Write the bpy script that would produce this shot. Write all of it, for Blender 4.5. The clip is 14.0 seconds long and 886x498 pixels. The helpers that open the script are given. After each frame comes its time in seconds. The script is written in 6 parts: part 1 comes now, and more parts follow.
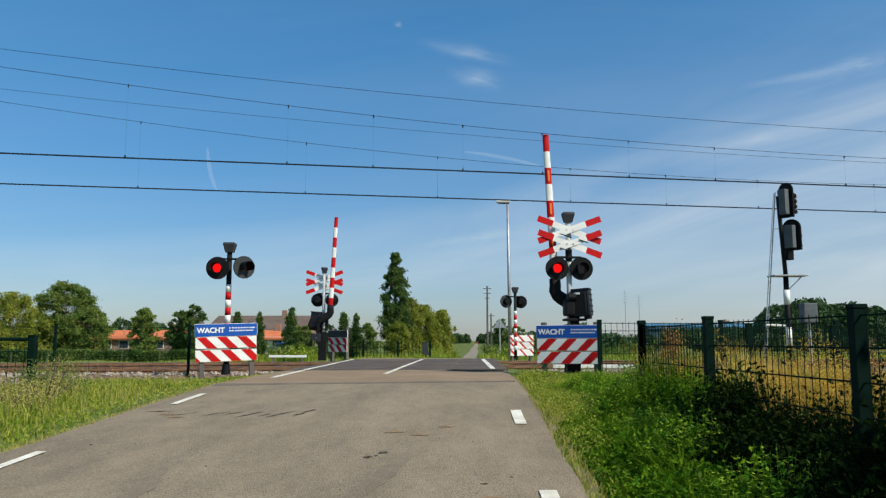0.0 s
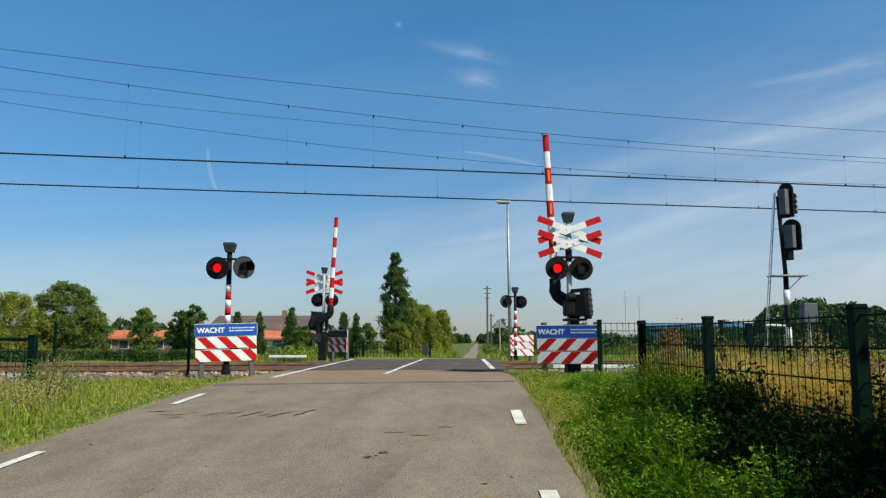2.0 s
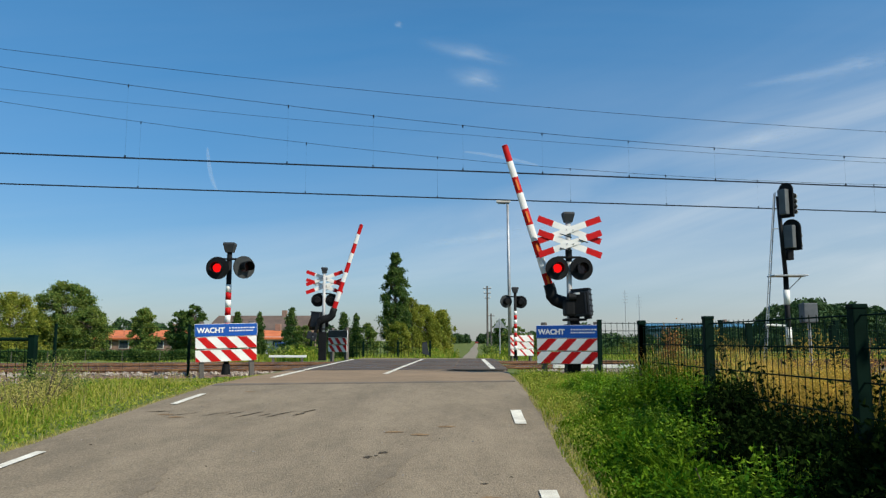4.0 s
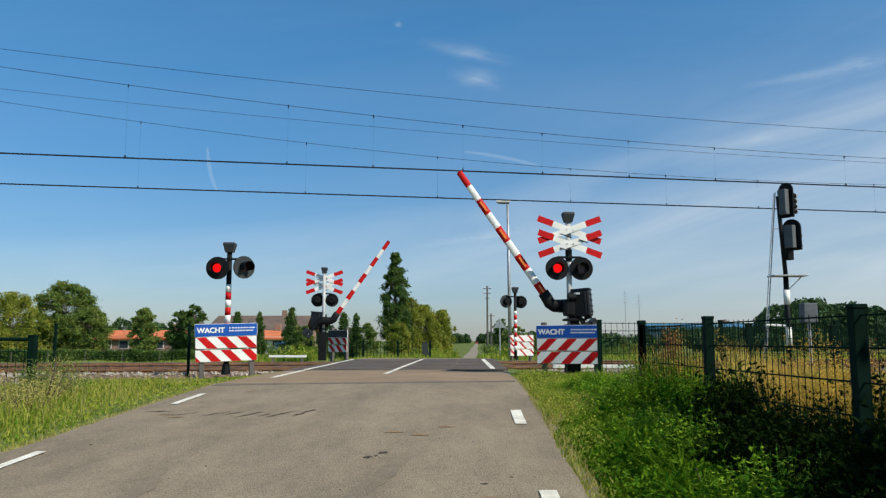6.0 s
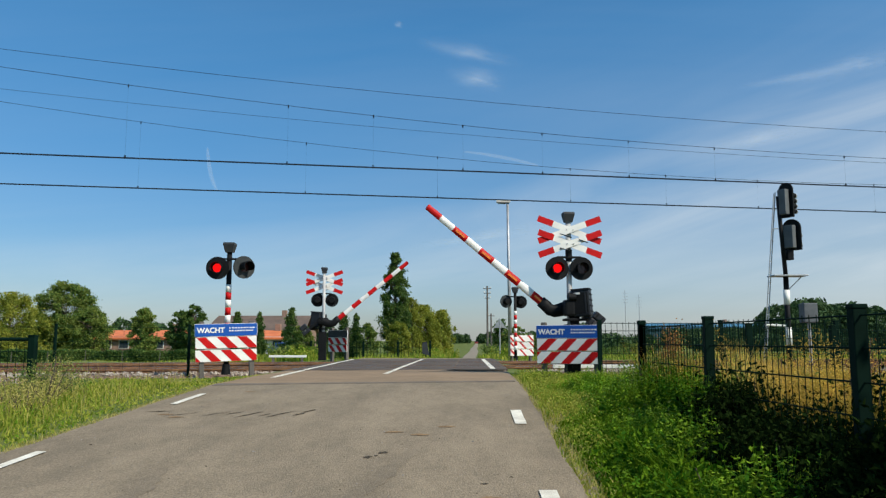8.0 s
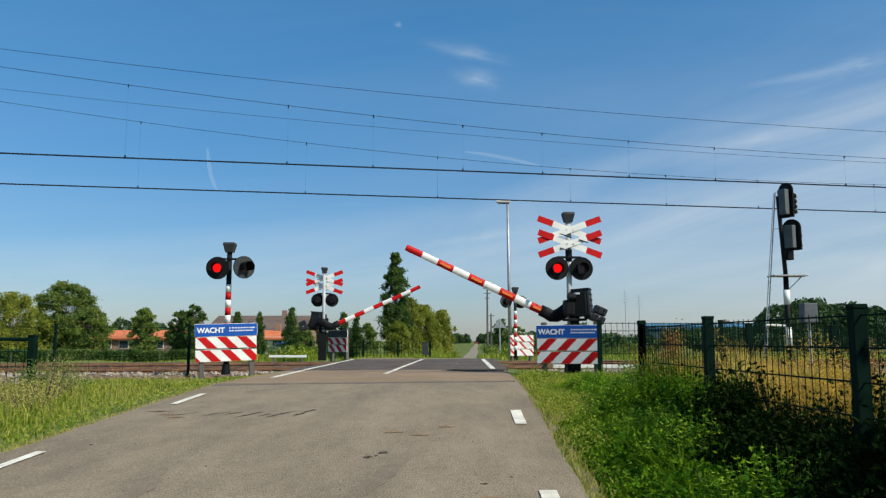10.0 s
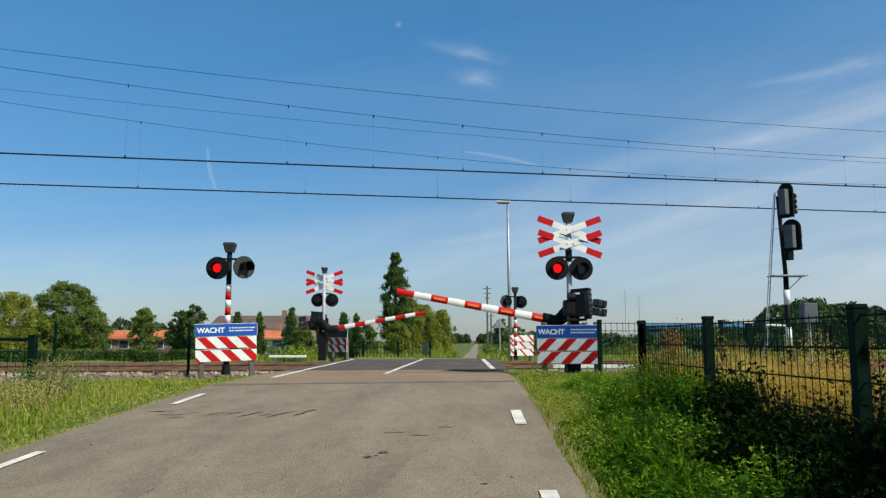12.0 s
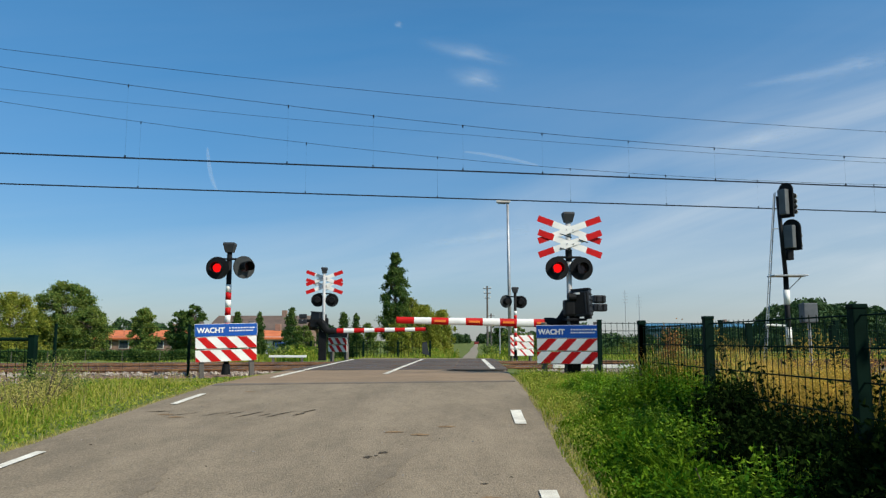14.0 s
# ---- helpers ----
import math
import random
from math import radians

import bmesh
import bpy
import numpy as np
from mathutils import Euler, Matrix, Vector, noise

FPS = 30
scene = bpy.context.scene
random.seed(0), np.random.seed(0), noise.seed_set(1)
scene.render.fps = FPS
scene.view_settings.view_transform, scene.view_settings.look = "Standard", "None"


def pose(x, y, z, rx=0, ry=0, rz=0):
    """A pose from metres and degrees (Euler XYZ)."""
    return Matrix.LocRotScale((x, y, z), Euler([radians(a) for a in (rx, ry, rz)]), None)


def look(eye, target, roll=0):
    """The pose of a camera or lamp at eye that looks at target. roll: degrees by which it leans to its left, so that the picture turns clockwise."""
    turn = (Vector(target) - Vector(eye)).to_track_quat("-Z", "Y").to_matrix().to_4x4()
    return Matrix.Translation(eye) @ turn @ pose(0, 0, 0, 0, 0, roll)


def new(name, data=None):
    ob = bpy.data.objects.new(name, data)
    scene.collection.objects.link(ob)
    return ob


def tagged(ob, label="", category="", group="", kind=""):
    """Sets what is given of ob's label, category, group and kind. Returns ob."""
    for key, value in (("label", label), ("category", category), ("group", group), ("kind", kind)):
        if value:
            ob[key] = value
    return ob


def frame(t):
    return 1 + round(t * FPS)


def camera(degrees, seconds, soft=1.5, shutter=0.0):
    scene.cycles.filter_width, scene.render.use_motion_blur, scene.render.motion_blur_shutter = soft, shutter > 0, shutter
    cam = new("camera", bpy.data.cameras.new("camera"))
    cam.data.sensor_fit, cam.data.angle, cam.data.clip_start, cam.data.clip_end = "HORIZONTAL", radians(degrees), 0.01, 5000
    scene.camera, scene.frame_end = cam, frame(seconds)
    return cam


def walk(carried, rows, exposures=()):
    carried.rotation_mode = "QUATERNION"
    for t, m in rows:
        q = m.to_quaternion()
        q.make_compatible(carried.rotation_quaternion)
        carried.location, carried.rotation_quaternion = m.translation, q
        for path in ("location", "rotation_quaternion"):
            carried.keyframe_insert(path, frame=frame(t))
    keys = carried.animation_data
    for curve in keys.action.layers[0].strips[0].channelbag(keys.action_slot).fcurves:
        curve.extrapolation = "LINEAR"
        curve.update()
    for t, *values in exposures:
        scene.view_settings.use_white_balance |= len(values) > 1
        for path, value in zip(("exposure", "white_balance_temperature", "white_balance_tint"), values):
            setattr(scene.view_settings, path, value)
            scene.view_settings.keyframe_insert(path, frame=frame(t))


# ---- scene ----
EYE = Vector((0.0, 0.0, 1.42))
AIM = Vector((-math.sin(radians(2.03)) * math.cos(radians(6.80)), math.cos(radians(2.03)) * math.cos(radians(6.80)), math.sin(radians(6.80))))
STAND = look(EYE, EYE + AIM)
cam = camera(60.0, 14.0, soft=1.3)
walk(cam, [(0.0, STAND), (14.0, STAND)], exposures=[(0.0, -0.06), (14.0, -0.06)])

# ---- light ----
SUN_AZ, SUN_EL = 126.0, 46.0
world = bpy.data.worlds.new("sky")
scene.world = world
world.use_nodes = True
wn, wl = world.node_tree.nodes, world.node_tree.links
sky = wn.new("ShaderNodeTexSky")
sky.sky_type, sky.sun_disc = "NISHITA", False
sky.sun_elevation, sky.sun_rotation = radians(SUN_EL), radians(SUN_AZ)
sky.air_density, sky.dust_density, sky.ozone_density = 1.0, 0.5, 1.6
back = wn["Background"]
back.inputs["Strength"].default_value = 0.103
coord = wn.new("ShaderNodeTexCoord")


def wmath(op, a, b=None, clamp=False):
    n = wn.new("ShaderNodeMath")
    n.operation, n.use_clamp = op, clamp
    for i, v in enumerate((a, b)):
        if v is None:
            continue
        if isinstance(v, (int, float)):
            n.inputs[i].default_value = v
        else:
            wl.new(v, n.inputs[i])
    return n.outputs[0]


sep = wn.new("ShaderNodeSeparateXYZ")
wl.new(coord.outputs["Generated"], sep.inputs[0])
# high thin cloud lies on a flat layer: divide the direction by its height
up = wmath("MAXIMUM", sep.outputs[2], 0.03)
flat = wn.new("ShaderNodeCombineXYZ")
wl.new(wmath("DIVIDE", sep.outputs[0], wmath("ADD", up, 0.12)), flat.inputs[0])
wl.new(wmath("DIVIDE", sep.outputs[1], wmath("ADD", up, 0.12)), flat.inputs[1])
spin = wn.new("ShaderNodeMapping")
spin.inputs["Rotation"].default_value = (0, 0, radians(38))
spin.inputs["Scale"].default_value = (0.34, 1.25, 1)
spin.inputs["Location"].default_value = (0.7, 2.1, 0)
wl.new(flat.outputs[0], spin.inputs["Vector"])


def wnoise(scale, detail, rough, dist):
    n = wn.new("ShaderNodeTexNoise")
    n.inputs["Scale"].default_value, n.inputs["Detail"].default_value = scale, detail
    n.inputs["Roughness"].default_value, n.inputs["Distortion"].default_value = rough, dist
    wl.new(spin.outputs[0], n.inputs["Vector"])
    return n.outputs["Fac"]


east, high = sep.outputs[0], sep.outputs[2]
# cirrus streaks climb towards the east: turn the direction first, then draw it out
turn = wn.new("ShaderNodeMapping")
turn.inputs["Rotation"].default_value = (0, radians(12), 0)
wl.new(coord.outputs["Generated"], turn.inputs["Vector"])
comb = wn.new("ShaderNodeMapping")
comb.inputs["Scale"].default_value = (2.0, 0.4, 12.0)
comb.inputs["Location"].default_value = (0.35, 0.0, 0.9)
wl.new(turn.outputs[0], comb.inputs["Vector"])


def streak(scale, detail, rough, dist):
    n = wn.new("ShaderNodeTexNoise")
    n.inputs["Scale"].default_value, n.inputs["Detail"].default_value = scale, detail
    n.inputs["Roughness"].default_value, n.inputs["Distortion"].default_value = rough, dist
    wl.new(comb.outputs[0], n.inputs["Vector"])
    return n.outputs["Fac"]


feather = wmath("MULTIPLY", wmath("SUBTRACT", streak(1.0, 8.0, 0.58, 0.9), 0.33), 2.5, clamp=True)
eastly = wmath("MAXIMUM", east, 0.0)
off_line = wmath("DIVIDE", wmath("SUBTRACT", high, wmath("ADD", wmath("MULTIPLY", east, 0.13), 0.118)), wmath("ADD", wmath("MULTIPLY", eastly, 0.18), 0.070))
sheet = wmath("SUBTRACT", 1.0, wmath("MULTIPLY", off_line, off_line), clamp=True)
sheet = wmath("MULTIPLY", sheet, wmath("ADD", wmath("MULTIPLY", eastly, 0.50), 0.26, clamp=True))
veil = wmath("MULTIPLY", sheet, wmath("ADD", wmath("MULTIPLY", feather, 0.85), 0.25))
# a faint uneven haze high up, and the pale air near the horizon
wide = wmath("MULTIPLY", wmath("SUBTRACT", wnoise(0.9, 5.0, 0.6, 0.5), 0.38), 2.6, clamp=True)
veil = wmath("ADD", veil, wmath("MULTIPLY", wide, 0.055), clamp=True)
side = wmath("ADD", wmath("MULTIPLY", east, 1.7), 0.26, clamp=True)
thin_haze = wmath("MULTIPLY", wmath("ADD", wmath("MULTIPLY", east, 1.0), 0.33, clamp=True), wmath("MULTIPLY", wmath("SUBTRACT", 0.46, high), 5.0, clamp=True))
veil = wmath("ADD", veil, wmath("MULTIPLY", thin_haze, wmath("ADD", wmath("MULTIPLY", feather, 0.10), 0.085)), clamp=True)
low_air = wmath("MULTIPLY", wmath("SUBTRACT", 0.20, high), 4.2, clamp=True)
veil = wmath("ADD", veil, wmath("MULTIPLY", low_air, wmath("ADD", wmath("MULTIPLY", side, 0.40), 0.0)), clamp=True)
mixc = wn.new("ShaderNodeMixRGB")
mixc.inputs["Color2"].default_value = (7.3, 8.0, 8.4, 1)
wl.new(veil, mixc.inputs["Fac"])
tint = wn.new("ShaderNodeMixRGB")
tint.blend_type = "MULTIPLY"
tint.inputs["Fac"].default_value = 1.0
shade = wn.new("ShaderNodeMixRGB")
shade.inputs["Color1"].default_value, shade.inputs["Color2"].default_value = (0.645, 0.70, 0.885, 1), (0.50, 1.13, 1.36, 1)
wl.new(wmath("MULTIPLY", sep.outputs[2], 2.6, clamp=True), shade.inputs["Fac"])
wl.new(shade.outputs[0], tint.inputs["Color2"])
hue = wn.new("ShaderNodeHueSaturation")
hue.inputs["Saturation"].default_value = 1.10
wl.new(sky.outputs[0], hue.inputs["Color"])
wl.new(hue.outputs[0], tint.inputs["Color1"])
wl.new(tint.outputs[0], mixc.inputs["Color1"])
wl.new(mixc.outputs[0], back.inputs["Color"])

sun_way = Vector((math.sin(radians(SUN_AZ)) * math.cos(radians(SUN_EL)), math.cos(radians(SUN_AZ)) * math.cos(radians(SUN_EL)), math.sin(radians(SUN_EL))))
sun = new("sun", bpy.data.lights.new("sun", "SUN"))
sun.data.energy, sun.data.angle, sun.data.color = 5.0, radians(0.53), (1.0, 0.93, 0.80)
sun.matrix_world = look(sun_way * 60, (0, 0, 0))

# ---- materials ----


def mat(name, col, col2=None, rough=0.7, metal=0.0, scale=8.0, bump=0.0, bump_scale=None, spec=0.5, island=0.0, emit=None, stretch=(1, 1, 1), detail=6.0, fine=0.0, trans=0.0, grain=0.5):
    """A surface with two scales of colour variation and fine relief."""
    m = bpy.data.materials.new(name)
    m.use_nodes = True
    n, l = m.node_tree.nodes, m.node_tree.links
    b = n["Principled BSDF"]
    b.inputs["Roughness"].default_value, b.inputs["Metallic"].default_value = rough, metal
    b.inputs["Specular IOR Level"].default_value = spec
    if col2 is None:
        col2 = tuple(c * 0.8 for c in col)
    tc, mp = n.new("ShaderNodeTexCoord"), n.new("ShaderNodeMapping")
    mp.inputs["Scale"].default_value = stretch
    l.new(tc.outputs["Object"], mp.inputs[0])
    big, small = n.new("ShaderNodeTexNoise"), n.new("ShaderNodeTexNoise")
    big.inputs["Scale"].default_value, big.inputs["Detail"].default_value = scale, detail
    big.inputs["Roughness"].default_value = grain
    small.inputs["Scale"].default_value, small.inputs["Detail"].default_value = (bump_scale or scale * 9), 3
    l.new(mp.outputs[0], big.inputs["Vector"]), l.new(mp.outputs[0], small.inputs["Vector"])
    add = n.new("ShaderNodeMath")
    add.operation, add.use_clamp = "ADD", True
    stretchv = n.new("ShaderNodeMapRange")
    stretchv.inputs[1].default_value, stretchv.inputs[2].default_value = 0.33, 0.67
    l.new(big.outputs["Fac"], stretchv.inputs[0]), l.new(stretchv.outputs[0], add.inputs[0])
    fm = n.new("ShaderNodeMath")
    fm.operation = "MULTIPLY_ADD"
    fm.inputs[1].default_value, fm.inputs[2].default_value = fine * 2, -fine
    l.new(small.outputs["Fac"], fm.inputs[0])
    last = fm.outputs[0]
    if island:
        geo = n.new("ShaderNodeNewGeometry")
        im = n.new("ShaderNodeMath")
        im.operation = "MULTIPLY_ADD"
        im.inputs[1].default_value, im.inputs[2].default_value = island * 2, -island
        l.new(geo.outputs["Random Per Island"], im.inputs[0])
        s2 = n.new("ShaderNodeMath")
        s2.operation = "ADD"
        l.new(last, s2.inputs[0]), l.new(im.outputs[0], s2.inputs[1])
        last = s2.outputs[0]
    l.new(last, add.inputs[1])
    mix = n.new("ShaderNodeMixRGB")
    mix.inputs["Color1"].default_value, mix.inputs["Color2"].default_value = (*col, 1), (*col2, 1)
    l.new(add.outputs[0], mix.inputs["Fac"]), l.new(mix.outputs[0], b.inputs["Base Color"])
    if bump:
        bp = n.new("ShaderNodeBump")
        bp.inputs["Strength"].default_value, bp.inputs["Distance"].default_value = bump, 0.02
        l.new(small.outputs["Fac"], bp.inputs["Height"]), l.new(bp.outputs[0], b.inputs["Normal"])
    if emit:
        b.inputs["Emission Color"].default_value, b.inputs["Emission Strength"].default_value = (*emit[:3], 1), emit[3]
    if trans:
        tr = n.new("ShaderNodeBsdfTranslucent")
        ms = n.new("ShaderNodeMixShader")
        ms.inputs[0].default_value = trans
        l.new(mix.outputs[0], tr.inputs["Color"])
        l.new(b.outputs[0], ms.inputs[1]), l.new(tr.outputs[0], ms.inputs[2])
        l.new(ms.outputs[0], n["Material Output"].inputs["Surface"])
    return m


ASPHALT = mat("asphalt", (0.315, 0.252, 0.172), (0.172, 0.140, 0.098), 0.92, scale=1.1, bump=0.45, bump_scale=75, fine=1.15, spec=0.12, detail=12.0, grain=0.78, stretch=(1, 0.45, 1))
TAR = mat("dark_tar", (0.050, 0.042, 0.034), (0.085, 0.072, 0.055), 0.97, scale=9, bump=0.3, bump_scale=70, fine=0.5, spec=0.04)
RED_ASPHALT = mat("brown_asphalt", (0.320, 0.228, 0.145), (0.215, 0.158, 0.104), 0.92, scale=0.9, bump=0.5, bump_scale=50, fine=0.6, spec=0.12, detail=12.0, grain=0.75)
DECK = mat("crossing_rubber", (0.128, 0.104, 0.088), (0.086, 0.072, 0.060), 0.95, scale=1.1, bump=0.4, bump_scale=60, fine=0.7, spec=0.1)
STAIN = mat("damp_asphalt", (0.290, 0.233, 0.160), (0.160, 0.130, 0.092), 0.9, scale=1.1, bump=0.45, bump_scale=75, fine=1.15, spec=0.14, detail=12.0, grain=0.78)
MUD = mat("dried_mud", (0.300, 0.200, 0.110), (0.200, 0.140, 0.085), 0.95, scale=8, bump=0.4, bump_scale=60, fine=0.6, spec=0.05)
PAINT = mat("road_paint", (0.84, 0.80, 0.68), (0.58, 0.54, 0.44), 0.8, scale=5, bump=0.3, bump_scale=120, fine=0.6, spec=0.2)
SOIL = mat("soil_turf", (0.075, 0.115, 0.026), (0.160, 0.175, 0.050), 0.95, scale=0.5, bump=0.8, bump_scale=14, fine=0.7, spec=0.1)
GRIT = mat("verge_grit", (0.30, 0.25, 0.17), (0.16, 0.13, 0.08), 0.95, scale=3, bump=0.8, bump_scale=60, fine=0.8, spec=0.1)
GRASS = mat("grass_blade", (0.120, 0.235, 0.012), (0.440, 0.435, 0.070), 0.65, scale=0.55, island=0.6, spec=0.12, trans=0.42, fine=0.2)
# fill-layer weed green, darkened so the gaps' shade is in the colour
LUSH = mat("lush_weed", (0.026, 0.095, 0.003), (0.140, 0.245, 0.010), 0.7, scale=1.2, island=0.6, spec=0.06, trans=0.28)
STRAW = mat("straw_grass", (0.78, 0.52, 0.085), (0.44, 0.31, 0.05), 0.7, scale=1.0, island=0.5, spec=0.2, trans=0.45)
RIPE = mat("ripe_grass", (0.80, 0.60, 0.16), (0.62, 0.40, 0.07), 0.7, scale=2.0, island=0.5, spec=0.15, trans=0.35)
LEAF = mat("leaf_green", (0.075, 0.150, 0.028), (0.260, 0.310, 0.065), 0.6, scale=0.6, island=0.65, spec=0.2, trans=0.42)
LEAF_DARK = mat("leaf_dark", (0.034, 0.090, 0.020), (0.135, 0.205, 0.042), 0.6, scale=0.5, island=0.7, spec=0.2, trans=0.4)
LEAF_GOLD = mat("leaf_willow", (0.145, 0.200, 0.022), (0.390, 0.395, 0.062), 0.6, scale=0.5, island=0.55, spec=0.2, trans=0.45)
LEAF_FAR = mat("leaf_far", (0.040, 0.085, 0.034), (0.075, 0.125, 0.045), 0.7, scale=0.1, island=0.45, spec=0.1, trans=0.2)
BARK = mat("bark", (0.13, 0.10, 0.07), (0.07, 0.055, 0.04), 0.95, scale=5, bump=0.8, bump_scale=24, fine=0.5)
BLACK = mat("black_enamel", (0.005, 0.0055, 0.006), (0.010, 0.0105, 0.011), 0.6, scale=4, bump=0.05, fine=0.3, spec=0.15)
PALE_WEED = mat("pale_weed", (0.36, 0.34, 0.075), (0.52, 0.45, 0.15), 0.75, scale=1.5, island=0.5, spec=0.1, trans=0.35)
RUST_WEED = mat("dock_stalk", (0.30, 0.130, 0.040), (0.46, 0.26, 0.070), 0.75, scale=1.5, island=0.5, spec=0.1, trans=0.35)
CHIP = mat("stone_chip", (0.32, 0.30, 0.27), (0.24, 0.22, 0.20), 0.8, scale=30, island=0.4)
# bramble leaves coloured near black: the fence foot's shade is painted in
SHADE_BRAMBLE = mat("shade_bramble_leaf", (0.005, 0.013, 0.003), (0.020, 0.036, 0.008), 0.95, scale=1.5, island=0.5, spec=0.0, trans=0.1)
# upper-layer weed green, lightened so sunlit tops are in the colour
NETTLE = mat("nettle_leaf", (0.055, 0.175, 0.006), (0.240, 0.370, 0.022), 0.65, scale=2.0, island=0.6, spec=0.1, trans=0.28)
DRIVE = mat("drive_coat", (0.012, 0.014, 0.018), (0.022, 0.025, 0.030), 0.55, scale=5, bump=0.05, fine=0.3, spec=0.3)
BLUE_ROOF = mat("blue_roof_sheet", (0.055, 0.190, 0.300), (0.045, 0.150, 0.240), 0.55, scale=0.6, fine=0.4)
RED_CAR = mat("red_car_paint", (0.30, 0.030, 0.018), (0.25, 0.025, 0.016), 0.3)
CASE = mat("pale_grey_case", (0.13, 0.14, 0.145), (0.09, 0.10, 0.105), 0.6, scale=4, bump=0.05, fine=0.3, spec=0.3)
AMBER = mat("amber_reflector", (0.85, 0.230, 0.030), (0.75, 0.170, 0.025), 0.35, scale=9, fine=0.3)
SEAM = mat("sealed_seam", (0.130, 0.110, 0.090), (0.190, 0.160, 0.125), 0.9, scale=3, bump=0.3, bump_scale=50, fine=0.9, spec=0.2)
GREYD = mat("dark_grey_paint", (0.030, 0.034, 0.038), (0.045, 0.048, 0.052), 0.6, scale=4, bump=0.05, fine=0.3, spec=0.3)
SHIELD = mat("weathered_shield", (0.026, 0.031, 0.032), (0.042, 0.048, 0.048), 0.7, scale=7, bump=0.05, fine=0.4, spec=0.25)
WHITE = mat("white_reflective", (0.86, 0.85, 0.80), (0.74, 0.73, 0.68), 0.5, scale=3, bump=0.03, fine=0.25, spec=0.3)
RED = mat("red_reflective", (0.56, 0.008, 0.008), (0.44, 0.007, 0.007), 0.5, scale=3, bump=0.03, fine=0.25, spec=0.18)
BLUE = mat("blue_sign", (0.010, 0.095, 0.430), (0.012, 0.078, 0.340), 0.45, scale=3, bump=0.02, fine=0.2, spec=0.25)
STEEL = mat("galvanised_steel", (0.46, 0.47, 0.47), (0.33, 0.34, 0.35), 0.5, 0.55, scale=6, bump=0.05, fine=0.3)
GREY_POST = mat("grey_post", (0.52, 0.52, 0.50), (0.40, 0.40, 0.39), 0.6, 0.0, scale=5, bump=0.05, fine=0.3)
PLANK = mat("grey_wood", (0.15, 0.13, 0.115), (0.09, 0.08, 0.07), 0.9, scale=4, bump=0.5, bump_scale=30, fine=0.5, stretch=(1, 1, 0.2))
FENCE = mat("green_fence_coat", (0.002, 0.011, 0.007), (0.004, 0.017, 0.011), 0.75, scale=6, bump=0.03, fine=0.3, spec=0.06)
RUST = mat("rusty_rail_side", (0.27, 0.130, 0.055), (0.10, 0.050, 0.026), 0.85, 0.1, scale=2.2, bump=0.3, fine=0.6)
RAILTOP = mat("polished_rail_head", (0.55, 0.54, 0.53), (0.42, 0.40, 0.38), 0.25, 0.9, scale=8, fine=0.2)
BALLAST = mat("ballast_stone", (0.46, 0.40, 0.33), (0.22, 0.17, 0.13), 0.95, scale=6, bump=1.0, bump_scale=18, fine=1.0, island=0.5)
BALLAST_RUST = mat("rusty_ballast", (0.235, 0.150, 0.095), (0.115, 0.070, 0.045), 0.95, scale=6, bump=1.0, bump_scale=18, fine=1.0, island=0.5)
CONCRETE = mat("concrete", (0.48, 0.46, 0.42), (0.36, 0.34, 0.31), 0.9, scale=3, bump=0.3, bump_scale=40, fine=0.4)
COPPER = mat("weathered_copper", (0.010, 0.016, 0.024), (0.016, 0.022, 0.030), 0.8, 0.0, scale=3, spec=0.1)
TILE_O = mat("orange_roof_tile", (0.66, 0.190, 0.065), (0.50, 0.135, 0.050), 0.8, scale=1.2, bump=0.4, bump_scale=6, fine=0.6)
THATCH = mat("brown_thatch", (0.150, 0.105, 0.080), (0.105, 0.075, 0.058), 0.95, scale=0.8, bump=0.6, bump_scale=9, fine=0.6)
BRICK = mat("house_brick", (0.30, 0.19, 0.14), (0.22, 0.14, 0.10), 0.9, scale=2, bump=0.3, bump_scale=20, fine=0.5)
PLASTER = mat("pale_plaster", (0.62, 0.60, 0.55), (0.50, 0.48, 0.44), 0.85, scale=1, bump=0.1, fine=0.3)
ZINC = mat("blue_grey_sheet", (0.025, 0.085, 0.100), (0.020, 0.065, 0.080), 0.6, 0.1, scale=0.6, fine=0.4)
PANE = mat("window_glass", (0.03, 0.04, 0.05), (0.04, 0.05, 0.06), 0.08, spec=0.8)
DARK_LENS = mat("unlit_red_lens", (0.035, 0.006, 0.006), (0.05, 0.008, 0.008), 0.25, scale=20, bump=0.2, bump_scale=60)
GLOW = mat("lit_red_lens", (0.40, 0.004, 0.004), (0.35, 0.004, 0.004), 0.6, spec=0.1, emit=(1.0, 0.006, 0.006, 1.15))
TYRE = mat("tyre_rubber", (0.02, 0.02, 0.02), (0.03, 0.03, 0.03), 0.9)
PATCH = mat("far_path", (0.27, 0.225, 0.165), (0.20, 0.17, 0.12), 0.95, scale=0.8, bump=0.3, fine=0.5)
CLOUD = mat("contrail_ice", (0.9, 0.92, 0.95), (0.9, 0.92, 0.95), 1.0, spec=0.0)

# ---- mesh tools ----


def finish(name, bm, material, parent=None, smooth=False):
    me = bpy.data.meshes.new(name)
    bm.normal_update()
    bm.to_mesh(me)
    bm.free()
    me.materials.append(material)
    if smooth:
        for p in me.polygons:
            p.use_smooth = True
    ob = new(name, me)
    if parent:
        ob.parent = parent
    return ob


def part(name, bm, material, parent, label="", smooth=False):
    return tagged(finish(name, bm, material, parent, smooth), label)


def base(name, m, label, category, group="", kind=""):
    ob = new(name)
    ob.empty_display_size = 0.2
    ob.matrix_basis = m
    return tagged(ob, label, category, group, kind)


